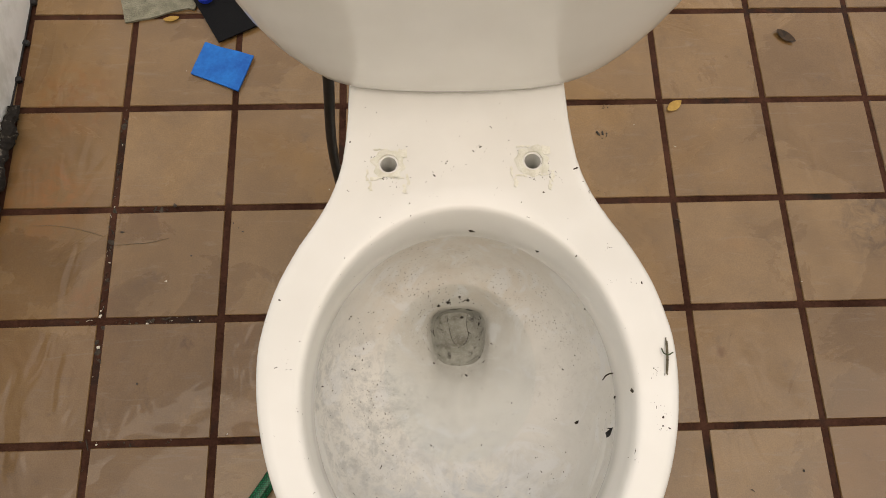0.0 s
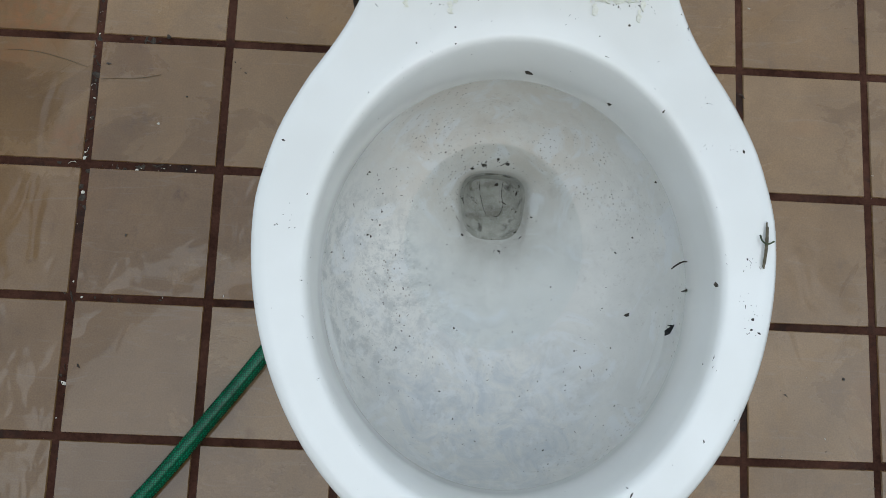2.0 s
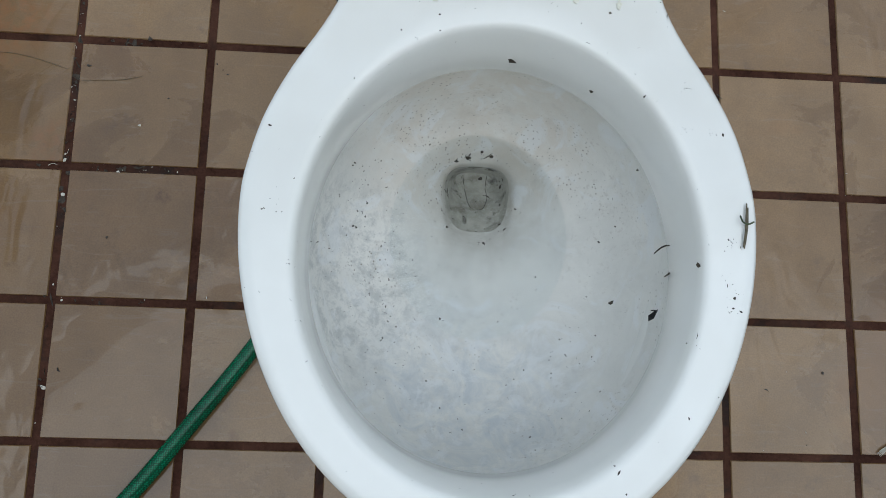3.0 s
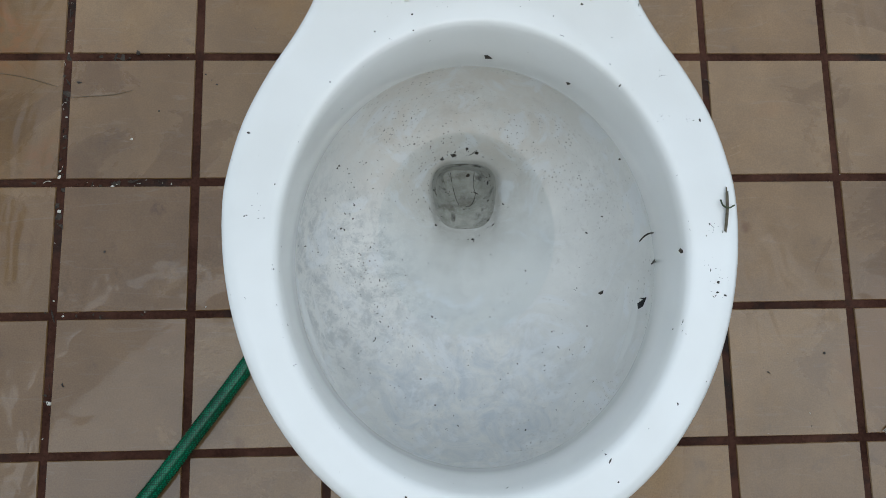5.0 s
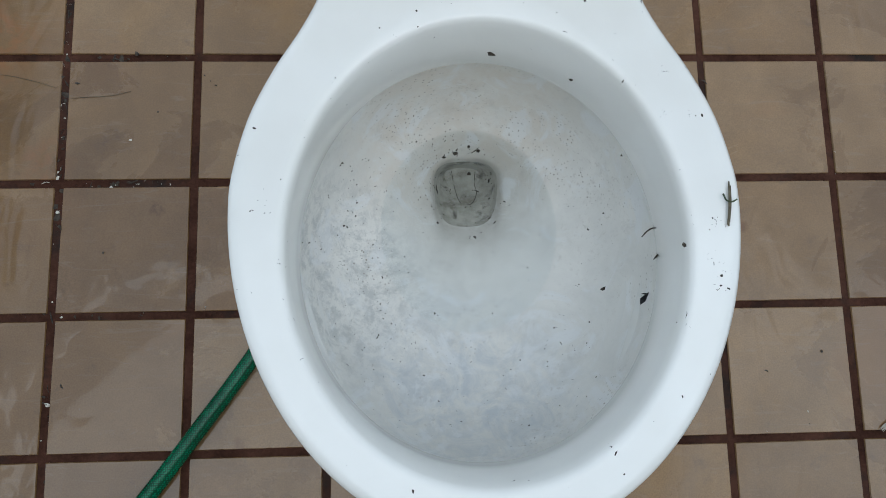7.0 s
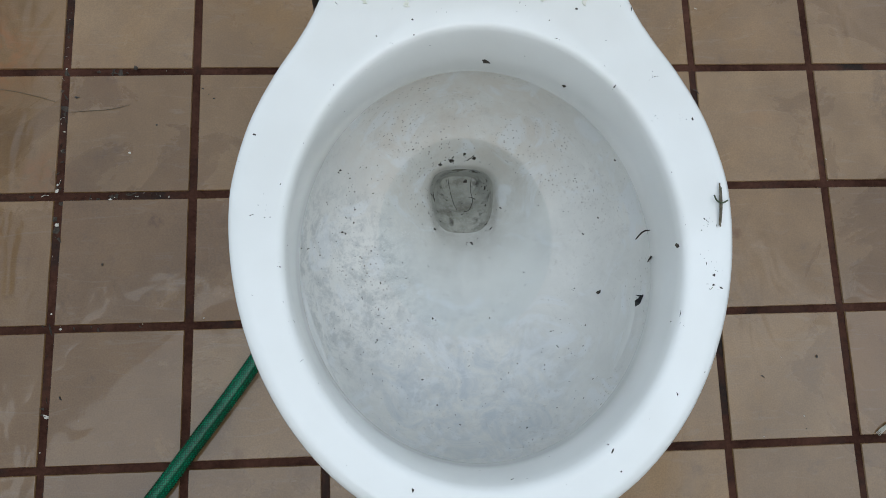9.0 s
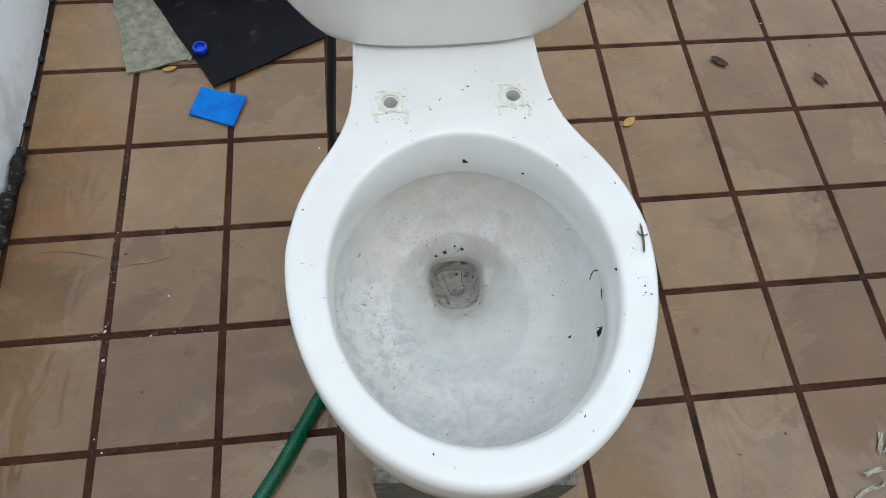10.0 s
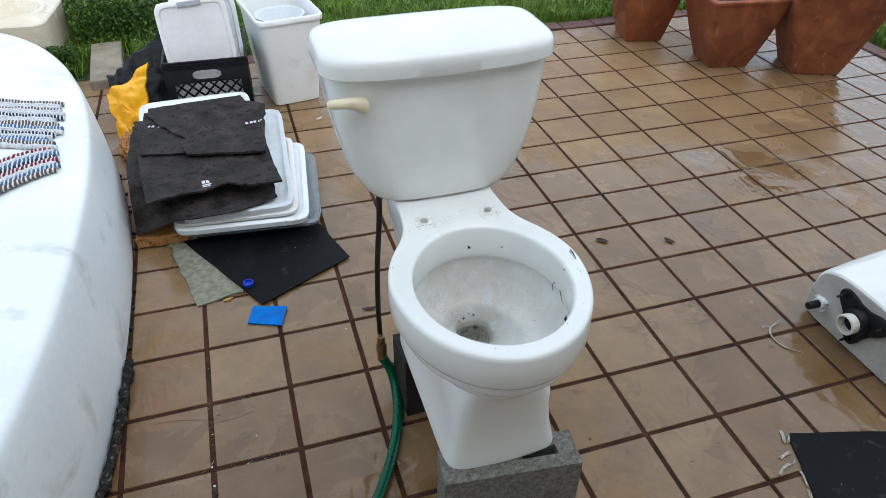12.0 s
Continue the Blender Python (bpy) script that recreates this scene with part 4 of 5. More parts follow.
# ---- pile of lids and tar paper ----
def tray_lid(name, cx, cy, hx, hy, z, h, rot, material, label, tilt=(0, 0)):
    """A storage-box lid: raised rim, sunk centre, skirt."""
    rings_ = []
    prof = [(0.0, 0.0), (0.003, h), (-0.002, h + 0.004), (-0.014, h + 0.004), (-0.019, h - 0.001), (-0.03, h - 0.002), (-0.055, h - 0.002), (-0.06, h + 0.002), (-0.10, h + 0.002)]
    for d, dz in prof:
        rings_.append(oval(0, 0, hx + d, hy + d, 13, dz, 96))
    bm_ = loft(rings_)
    bmesh.ops.transform(bm_, matrix=pose(cx, cy, z, tilt[0], tilt[1], rot), verts=bm_.verts)
    return tagged(part(name, bm_, material, None, "", True), label, "box cover", "pile of storage covers")


tagged(part("foam_pad", slab([(-0.792, 1.12), (-0.61, 1.125), (-0.58, 1.40), (-0.77, 1.62)], on(0.0065), 0.036, 8, 0.006, 9), M_FOAM), "torn orange foam pad under the lids", "foam pad")
tray_lid("box_cover", -0.405, 1.295, 0.220, 0.235, 0.0425, 0.012, -6, M_SMOKE, "cloudy clear plastic storage box cover")
tray_lid("box_cover", -0.432, 1.315, 0.212, 0.262, 0.0595, 0.018, -6, M_LID, "white plastic storage box cover with raised rim")
tray_lid("box_cover", -0.450, 1.335, 0.195, 0.262, 0.0825, 0.012, -5, M_AGED, "ivory plastic storage box cover in the pile")
tray_lid("box_cover", -0.446, 1.43, 0.178, 0.36, 0.0995, 0.020, -3, M_CLEAR, "long cloudy plastic storage box cover")
tray_lid("box_cover", -0.560, 1.575, 0.205, 0.305, 0.1245, 0.040, 2, M_LID, "large white storage box cover under the tar paper")


def drape(x, y):
    """The lowest sheet lies on the lids and hangs down beside them."""
    t = max(0.0, min(1.0, (y - 1.16) / 0.09))
    z = 0.131 + (0.173 - 0.131) * t * t * (3 - 2 * t)
    side = max(0.0, -0.62 - x) / 0.17
    return z - 0.082 * min(1.0, side) ** 1.3 * (1 - t) - 0.012 * max(0, 1.2 - y) + 0.0012 * math.sin(x * 31) * math.sin(y * 23)


def near(base):
    return lambda x, y: base - 0.03 * max(0.0, 1.25 - y) + 0.0015 * math.sin(x * 24 + y * 11)


group = "tar paper offcuts"
s1 = part("tar_paper", slab([(-0.785, 1.130), (-0.70, 1.085), (-0.60, 1.052), (-0.46, 1.055), (-0.335, 1.105), (-0.345, 1.28), (-0.36, 1.66), (-0.790, 1.66), (-0.797, 1.40)], drape, 0.004, 6, 0.003, 11), M_FELT)
tagged(s1, "large dark tar paper sheet drooping over the lids", "tar paper", group)
s2 = part("tar_paper", slab([(-0.724, 1.085), (-0.64, 1.105), (-0.537, 1.118), (-0.484, 1.139), (-0.417, 1.105), (-0.311, 1.105), (-0.327, 1.25), (-0.345, 1.62), (-0.782, 1.66), (-0.768, 1.45)], near(0.190), 0.0065, 6, 0.004, 12), M_FELT)
tagged(s2, "dark tar paper sheet with torn front edge", "tar paper", group)
s5 = part("tar_paper", slab([(-0.732, 1.60), (-0.733, 1.75), (-0.56, 1.765), (-0.393, 1.776), (-0.373, 1.70), (-0.36, 1.45)], on(0.1965), 0.003, 6, 0.002, 14), M_FELT)
tagged(s5, "tar paper offcut at the back of the pile", "tar paper", group)
s3 = part("tar_paper", slab([(-0.745, 1.376), (-0.609, 1.352), (-0.56, 1.40), (-0.57, 1.60), (-0.745, 1.69)], on(0.2015), 0.005, 5, 0.003, 13), M_FELT)
tagged(s3, "small tar paper offcut with white print", "tar paper", group)
s4 = part("tar_paper", slab([(-0.743, 1.68), (-0.702, 1.588), (-0.648, 1.505), (-0.603, 1.444), (-0.615, 1.40), (-0.598, 1.324), (-0.345, 1.273), (-0.33, 1.46), (-0.312, 1.64), (-0.363, 1.683), (-0.593, 1.72)], on(0.2068), 0.008, 5, 0.005, 15), M_FELT)
tagged(s4, "ragged tar paper piece on top of the pile", "tar paper", group)


def print_bars(parent, x, y, z, rot, rows):
    bm_ = bmesh.new()
    for x0, y0, w, h in rows:
        box(bm_, (x0, y0, 0), (x0 + w, y0 + h, 0.0006))
    bmesh.ops.transform(bm_, matrix=pose(x, y, z, 0, 0, rot), verts=bm_.verts)
    part("print_mark", bm_, M_PRINT, parent, "white printed marks")


print_bars(s4, -0.392, 1.485, 0.2149, 8, [(0, 0, 0.009, 0.014), (0.016, 0, 0.010, 0.014), (0.029, 0, 0.009, 0.014), (0.046, 0, 0.004, 0.014), (0.053, 0.008, 0.008, 0.006)])
print_bars(s3, -0.728, 1.575, 0.2066, -14, [(0, 0, 0.007, 0.012), (0.012, 0, 0.009, 0.012), (0.035, 0, 0.007, 0.012)])
print_bars(s2, -0.556, 1.128, 0.1932, 6, [(0, 0, 0.024, 0.005), (0, 0.009, 0.028, 0.006), (0.001, 0.022, 0.010, 0.018), (0.014, 0.022, 0.010, 0.018)])

# ---- crate with boxes, bin, bags, board, basin ----
crate = thing("milk_crate", (-0.50, 2.12, 0), "black plastic milk crate holding storage boxes", "crate")
CM = Matrix.Translation((-0.5015, 2.125, 0)) @ pose(0, 0, 0, 0, 0, -2)


def crate_side(turn):
    """One moulded side: frame with hand hole and window in one piece, lattice slats and rim ribs as its parts."""
    m = CM @ pose(0, 0, 0, 0, 0, turn)
    y0, y1 = -0.165, -0.157
    xs = [-0.164, -0.131, -0.064, 0.064, 0.131, 0.164]
    zs = [0.0, 0.028, 0.190, 0.196, 0.248, 0.281]

    def is_open(x, z):
        return abs(x) < 0.131 and 0.028 < z < 0.190 or abs(x) < 0.064 and 0.196 < z < 0.248

    bm_ = bmesh.new()
    grid = [[bm_.verts.new((x, y0, z)) for z in zs] for x in xs]
    for a in range(len(xs) - 1):
        for c in range(len(zs) - 1):
            if not is_open((xs[a] + xs[a + 1]) / 2, (zs[c] + zs[c + 1]) / 2):
                bm_.faces.new((grid[a][c], grid[a + 1][c], grid[a + 1][c + 1], grid[a][c + 1]))
    # the rounded hand hole within its rectangle
    corner = math.atan2(0.026, 0.064)
    turns = sorted([2 * math.pi * k / 36 for k in range(36)] + [corner, math.pi - corner, math.pi + corner, 2 * math.pi - corner])
    loop = []
    for t in turns:
        c, d = math.cos(t), math.sin(t)
        far = min(0.064 / max(abs(c), 1e-6), 0.026 / max(abs(d), 1e-6))
        close = ((abs(c) / 0.056) ** 3.4 + (abs(d) / 0.0195) ** 3.4) ** (-1 / 3.4)
        loop.append([bm_.verts.new((r * c, y0, 0.222 + r * d)) for r in (close, far)])
    for p, q in zip(loop, loop[1:] + loop[:1]):
        bm_.faces.new((p[0], q[0], q[1], p[1]))
    ext = bmesh.ops.extrude_face_region(bm_, geom=list(bm_.faces))
    for v in ext["geom"]:
        if isinstance(v, bmesh.types.BMVert):
            v.co.y = y1
    bmesh.ops.delete(bm_, geom=[v for v in bm_.verts if not v.link_faces], context="VERTS")
    bmesh.ops.recalc_face_normals(bm_, faces=bm_.faces)
    bmesh.ops.transform(bm_, matrix=m, verts=bm_.verts)
    side = part("crate_side", bm_, M_CRATE, crate)
    for rz in (0.248, 0.258, 0.268):
        rb = bmesh.new()
        box(rb, (-0.164, y0 - 0.004, rz), (0.164, y0 + 0.0005, rz + 0.004), m)
        part("rib", rb, M_CRATE, side)
    for sgn in (-1, 1):
        for k in range(-6, 8):
            a, b = Vector((k * 0.043 - 0.09 * sgn, 0, 0.02)), Vector((k * 0.043 + 0.09 * sgn, 0, 0.20))
            inside_ = [a.lerp(b, q / 40) for q in range(41) if abs(a.lerp(b, q / 40).x) < 0.134]
            if len(inside_) < 3:
                continue
            p, q = inside_[0], inside_[-1]
            d = q - p
            mm = m @ Matrix.Translation(((p.x + q.x) / 2, (y0 + y1) / 2 + sgn * 0.0012, (p.z + q.z) / 2)) @ pose(0, 0, 0, 0, -math.degrees(math.atan2(d.z, d.x)), 0)
            sl = bmesh.new()
            box(sl, (-d.length / 2, -0.0028, -0.0034), (d.length / 2, 0.0028, 0.0034), mm)
            part("slat", sl, M_CRATE, side)


for turn in (0, 90, 180, 270):
    crate_side(turn)
bm = bmesh.new()
box(bm, (-0.16, -0.16, 0.0), (0.16, 0.16, 0.006), CM)
part("crate_base", bm, M_CRATE, crate)


def upright_box(name, m, w, h, d, material, label):
    base = m.translation
    t = thing(name, base, label, "plastic box", "boxes in the crate")
    rings_ = [oval(0, 0, w / 2 - k, h / 2 - k, 14, z, 80) for k, z in ((0.012, 0.0), (0.004, 0.003), (0.0, d * 0.5), (0.0, d), (0.004, d + 0.003), (0.016, d + 0.003), (0.02, d - 0.002), (0.04, d - 0.002))]
    bm_ = loft(rings_)
    bmesh.ops.transform(bm_, matrix=m, verts=bm_.verts)
    part("shell", bm_, material, t, "", True)
    bm_ = bmesh.new()
    box(bm_, (-0.045, h / 2 - 0.022, d + 0.001), (0.045, h / 2 - 0.002, d + 0.008), m, 0.002, 1)
    part("latch", bm_, M_LATCH, t, "grey lid latch")


M_LATCH = mat("grey_latch_plastic", (0.36, 0.36, 0.40), (0.45, 0.45, 0.49), 30, 0.4)
upright_box("storage_box", Matrix.Translation((-0.512, 2.04, 0.255)) @ pose(0, 0, 0, 82, 0, 0) @ pose(0, 0, 0, 0, 0, 3), 0.272, 0.48, 0.035, M_FROST, "frosted plastic storage box standing on end")
upright_box("storage_box", Matrix.Translation((-0.478, 2.115, 0.250)) @ pose(0, 0, 0, 84, 0, 0) @ pose(0, 0, 0, 0, 0, 1), 0.265, 0.47, 0.05, M_LID, "milky white storage box standing behind another")

bin_m = Matrix.Translation((-0.172, 2.225, 0)) @ pose(0, 0, 0, 0, 0, 9) @ Matrix.Diagonal((1.06, 1.03, 1.0, 1.0))
waste = thing("waste_bin", (-0.165, 2.225, 0), "white tapered plastic waste bin", "bin")
def bin_ring(a, b, z):
    return [bin_m @ Vector(p) for p in oval(0, 0, a, b, 12, z, 96)]


part("bin_body", loft([bin_ring(*q) for q in ((0.085, 0.135, 0.004), (0.092, 0.142, 0.0), (0.097, 0.147, 0.004), (0.0985, 0.149, 0.02), (0.126, 0.186, 0.36), (0.127, 0.187, 0.372), (0.124, 0.184, 0.372), (0.094, 0.143, 0.012))]), M_BIN, waste, "", True)
part("bin_rim", loft([bin_ring(*q) for q in ((0.1275, 0.1875, 0.371), (0.134, 0.194, 0.371), (0.135, 0.195, 0.375), (0.135, 0.195, 0.390), (0.132, 0.192, 0.394), (0.128, 0.188, 0.394), (0.125, 0.185, 0.389), (0.1235, 0.1835, 0.371), (0.1275, 0.1875, 0.371))], False, False), M_BIN, waste, "rolled rim", True)
bucket = thing("plastic_tub", (-0.155, 2.23, 0.05), "white round plastic tub inside the bin", "tub")
part("tub_wall", loft([[bin_m @ Vector(p) for p in oval(0.005, 0.01, r, r, 2, z, 48)] for r, z in ((0.070, 0.013), (0.098, 0.345), (0.102, 0.35), (0.098, 0.352), (0.094, 0.345), (0.068, 0.02))]), M_LID, bucket, "", True)


def crumple(name, centre, size, seed, amp, material, label, category, freq=3.0, spikes=()):
    bm_ = bmesh.new()
    bmesh.ops.create_icosphere(bm_, subdivisions=5, radius=1.0)
    off = Vector((seed * 7.1, seed * 3.3, seed * 1.7))
    for v in bm_.verts:
        d = v.co.normalized()
        n = noise.noise(d * freq + off) - 1.1 * abs(noise.noise(d * freq * 1.3 + off * 2)) + 0.35 * abs(noise.noise(d * freq * 3.1 + off))
        r = 1 + amp * n
        for sd, sl, sw in spikes:
            r += sl * max(0.0, d.dot(Vector(sd).normalized())) ** sw
        p = Vector((d.x * size[0] * r, d.y * size[1] * r, d.z * size[2] * r)) + Vector(centre)
        p.z = max(p.z, 0.001)
        v.co = p
    return tagged(part(name, bm_, material, None, "", True), label, category)




def folded_sheet(name, corners, bulge, seed, material, label, category, n=34, thick=0.02, lump=1.0):
    """A crumpled plastic sheet between four corners, with creases, closed at the back."""
    a, b, c, d = (Vector(q) for q in corners)
    nrm = (b - a).cross(d - a).normalized()
    if nrm.y > 0:
        nrm = -nrm
    V, F = [], []
    off = Vector((seed * 5.3, seed * 2.1, seed))
    for layer in (0, 1):
        for i_ in range(n):
            for k in range(n):
                u, v = i_ / (n - 1), k / (n - 1)
                p = a.lerp(b, u).lerp(d.lerp(c, u), v)
                q = p * 11 + off
                h = bulge * math.sin(math.pi * u) ** 0.6 * math.sin(math.pi * v) ** 0.6
                h += lump * (0.030 * abs(noise.noise(q)) - 0.014) + 0.010 * abs(noise.noise(q * 2.3)) + 0.0025 * noise.noise(q * 6)
                edge = Vector((noise.noise(q * 1.7), 0, noise.noise(q * 1.9 + off))) * 0.022
                p = p + nrm * (h if layer == 0 else -thick + 0.5 * h) + edge
                p.z = max(p.z, 0.002)
                V.append(p)
    m = n * n
    for i_ in range(n - 1):
        for k in range(n - 1):
            e = i_ * n + k
            F.append((e, e + 1, e + n + 1, e + n))
            F.append((m + e, m + e + n, m + e + n + 1, m + e + 1))
    for k in range(n - 1):
        for e0, e1 in ((k, k + 1), ((n - 1) * n + k + 1, (n - 1) * n + k), ((k + 1) * n, k * n), (k * n + n - 1, (k + 1) * n + n - 1)):
            F.append((e0, m + e0, m + e1, e1))
    return tagged(raw(name, V, F, material, None, "", True), label, category)


folded_sheet("plastic_bag", ((-0.905, 2.00, 0.165), (-0.735, 2.02, 0.275), (-0.775, 1.92, 0.015), (-0.885, 1.90, 0.010)), 0.012, 3, M_YELLOW, "crumpled bright yellow plastic bag beside the pile", "bag", 40, 0.014, 0.30)
folded_sheet("black_tarp", ((-0.93, 2.30, 0.12), (-0.665, 2.36, 0.29), (-0.64, 2.16, 0.03), (-0.92, 2.10, 0.01)), 0.04, 9, M_BLACKBAG, "crumpled black plastic sheet behind the crate", "plastic sheet", 40, 0.05, 0.6)
crumple("orange_rag", (-0.845, 1.80, 0.03), (0.035, 0.10, 0.035), 12, 0.22, M_FOAM, "dirty orange foam scrap beside the hull", "foam scrap", 3)
bm = bmesh.new()
box(bm, (-0.04, -0.25, 0.0), (0.105, 0.25, 0.07), pose(-1.020, 2.72, -0.025, 0, 0, 4), 0.008, 2)
tagged(part("stone_slab", bm, M_PAVER), "weathered beige stone slab at the lawn edge", "stone slab")

basin = thing("wash_basin", (-1.50, 3.03, -0.03), "cream and white wash basin standing behind the hull", "basin")
rings = []
for a, b, z, n in ((0.28, 0.20, 0.0, 8), (0.292, 0.212, 0.006, 8), (0.296, 0.216, 0.17, 9), (0.300, 0.220, 0.215, 9), (0.300, 0.220, 0.242, 9), (0.294, 0.214, 0.249, 9), (0.265, 0.185, 0.249, 4), (0.258, 0.178, 0.262, 2.6), (0.238, 0.158, 0.263, 2.4), (0.225, 0.145, 0.250, 2.3), (0.16, 0.095, 0.17, 2), (0.03, 0.02, 0.155, 2)):
    rings.append([pose(-1.50, 3.03, -0.03, 0, 0, -6) @ Vector(p) for p in oval(0, 0, a, b, n, z, 72)])
part("basin_body", loft(rings), M_SINK, basin, "", True)

# ---- terracotta planters ----


def planter(x, y, rot, base, top, h, label):
    p = thing("planter", (x, y, 0), label, "planter", "terracotta planters")
    m = pose(x, y, 0, 0, 0, rot)
    prof = [(base - 0.012, 0.006), (base - 0.006, 0.0), (base, 0.004)]
    for k in range(1, 5):
        t = k / 5
        prof.append((base + (top - base) * t + 0.004 * math.sin(t * 3.14), h * t * 0.95))
    prof += [(top, h * 0.955), (top + 0.006, h * 0.96), (top + 0.007, h * 0.99), (top + 0.004, h), (top - 0.016, h), (top - 0.020, h * 0.99), (top - 0.03, h * 0.86)]
    part("pot_wall", loft([[m @ Vector(q) for q in oval(0, 0, a, a, 24, z, 96)] for a, z in prof], True, False), M_TERRA, p, "", False)
    bm_ = loft([[m @ Vector(q) for q in oval(0, 0, top - 0.029, top - 0.029, 12, z, 40)] for z in (h * 0.80, h * 0.875)])
    for v in bm_.verts:
        v.co.z += 0.004 * noise.noise(v.co * 40)
    part("soil", bm_, M_SOIL, p, "dark potting soil")
    return p


planter(1.752, 2.405, -12, 0.098, 0.165, 0.36, "terracotta square planter with pale stains at the terrace edge")
planter(1.975, 1.975, -10, 0.100, 0.190, 0.355, "terracotta square planter with soil between two others")
planter(2.355, 1.785, -22, 0.115, 0.245, 0.52, "tall reddish terracotta planter with white lime marks")

# ---- spare cistern on its side ----
spare = thing("spare_tank", (1.25, 0.07, 0), "white porcelain cistern tank lying on its back on wet tiles", "cistern tank")


def lying(a, b, n, x, y=0.085, z=0.095, count=80):
    upper, lower = oval(0, 0, a, b, n, 0, count), oval(0, 0, a + 0.006, b, 9, 0, count)
    return [Vector((x, y + q[0], max(z + q[1], 0.001))) for q in (u if u[1] > 0 else w for u, w in zip(upper, lower))]


part("tank_shell", loft([lying(a, b, n, x) for a, b, n, x in ((0.174, 0.089, 3.2, 1.074), (0.179, 0.0935, 3.2, 1.078), (0.183, 0.095, 3.2, 1.092), (0.192, 0.096, 3.4, 1.16), (0.204, 0.098, 3.4, 1.26), (0.214, 0.10, 3.4, 1.37), (0.217, 0.10, 3.4, 1.42))]), M_CHINA, spare, "white glazed tank wall", True)
part("tank_bottom", loft([lying(0.174, 0.0885, 3.2, 1.0735), lying(0.172, 0.087, 3.2, 1.0715), lying(0.10, 0.05, 3, 1.0705)]), M_UNGLAZED, spare, "rough unglazed grey bottom")
OY, OZ = 0.091, 0.109


def disc(r0, r1, x0, x1, y, z, seg=28):
    bm_ = bmesh.new()
    bmesh.ops.create_cone(bm_, cap_ends=True, segments=seg, radius1=r0, radius2=r1, depth=abs(x1 - x0), matrix=pose((x0 + x1) / 2, y, z, 0, -90, 0))
    return bm_


lobes = ((0.066, 0.043), (-0.074, 0.038), (0.004, -0.066))
plate = bmesh.new()
for x in (1.062, 1.071):
    ring = []
    for k in range(72):
        t = 2 * math.pi * k / 72
        d = Vector((math.cos(t), math.sin(t)))
        r = 0.047
        for ly, lz in lobes:
            l = Vector((ly, lz))
            c = max(0.0, d.dot(l.normalized()))
            r = max(r, 0.047 + (l.length + 0.013 - 0.047) * c ** 9)
        ring.append(plate.verts.new((x, OY + d.x * r, OZ + d.y * r)))
    plate.faces.new(ring)
fs = list(plate.faces)
for i in range(72):
    j = (i + 1) % 72
    plate.faces.new((fs[0].verts[i], fs[0].verts[j], fs[1].verts[j], fs[1].verts[i]))
bmesh.ops.recalc_face_normals(plate, faces=plate.faces)
gasket = part("gasket_plate", plate, M_BLACKPL, spare, "black three-lobed mounting plate")
part("gasket_ring", disc(0.039, 0.036, 1.063, 1.042, OY, OZ), M_BLACKPL, gasket, "", True)
rings = []
for r, x in ((0.0230, 1.05), (0.0278, 1.05), (0.0278, 1.030), (0.0285, 1.029), (0.0285, 1.020), (0.0270, 1.018), (0.0230, 1.018), (0.0222, 1.055)):
    rings.append([(x, OY + r * math.cos(2 * math.pi * k / 36), OZ + r * math.sin(2 * math.pi * k / 36)) for k in range(36)])
part("outlet_pipe", loft(rings, False, False), M_IVORY, spare, "ivory plastic outlet", False)
for ly, lz in lobes:
    bolt = part("bolt", disc(0.0035, 0.0035, 1.066, 1.036, OY + ly * 0.96, OZ + lz * 0.96, 10), M_PIPE, spare, "dark tarnished bolt")
    part("nut", disc(0.008, 0.008, 1.063, 1.055, OY + ly * 0.96, OZ + lz * 0.96, 6), M_BLACKPL, bolt)
nut = part("fill_valve_nut", disc(0.018, 0.018, 1.072, 1.056, 0.214, 0.070, 12), M_LID, spare, "white plastic lock nut")
for k in range(4):
    bm = bmesh.new()
    box(bm, (-0.006, 0.016, -0.004), (0.006, 0.024, 0.004), Matrix.Translation((1.064, 0.214, 0.070)) @ pose(0, 0, 0, 45 + 90 * k, 0, 0))
    part("wing", bm, M_LID, nut)
part("fill_valve_cap", disc(0.0115, 0.0105, 1.058, 1.022, 0.214, 0.070, 20), M_BLACKPL, spare, "black threaded shank", True)


# ---- water films on the tiles, sky reflection painted in ----
def foam(cx, cy, rx, ry, rot, seed):
    """A thin flat film of water with a ragged outline, coloured pale for reflected sky."""
    off = Vector((seed * 3.7, seed * 1.3, 0))
    ring = []
    for k in range(64):
        t = 2 * math.pi * k / 64
        d = Vector((math.cos(t), math.sin(t), 0))
        r = 1 + 0.55 * noise.noise(d * 1.1 + off) + 0.16 * noise.noise(d * 2.4 + off)
        ring.append((d.x * r, d.y * r))
    m = pose(cx, cy, 0, 0, 0, rot)
    rings_ = [[m @ Vector((x * rx * f, y * ry * f, z)) for x, y in ring] for f, z in ((1.0, -0.0012), (0.985, 0.0010), (0.9, 0.0016), (0.5, 0.0017))]
    return tagged(part("sky_sheen_puddle", loft(rings_, False, True), M_SKY_SHEEN, None, "", True), "thin water film on the tiles, coloured pale for reflected sky", "puddle", "soapy puddles")


for q in ((1.29, 1.13, 0.11, 0.075, 20, 1), (1.22, 0.97, 0.075, 0.10, -30, 5), (1.44, 0.93, 0.13, 0.085, 35, 9), (1.64, 1.02, 0.18, 0.13, 10, 12), (1.60, 0.74, 0.17, 0.08, 25, 15), (0.98, 1.05, 0.10, 0.03, -35, 18)):
    foam(*q)


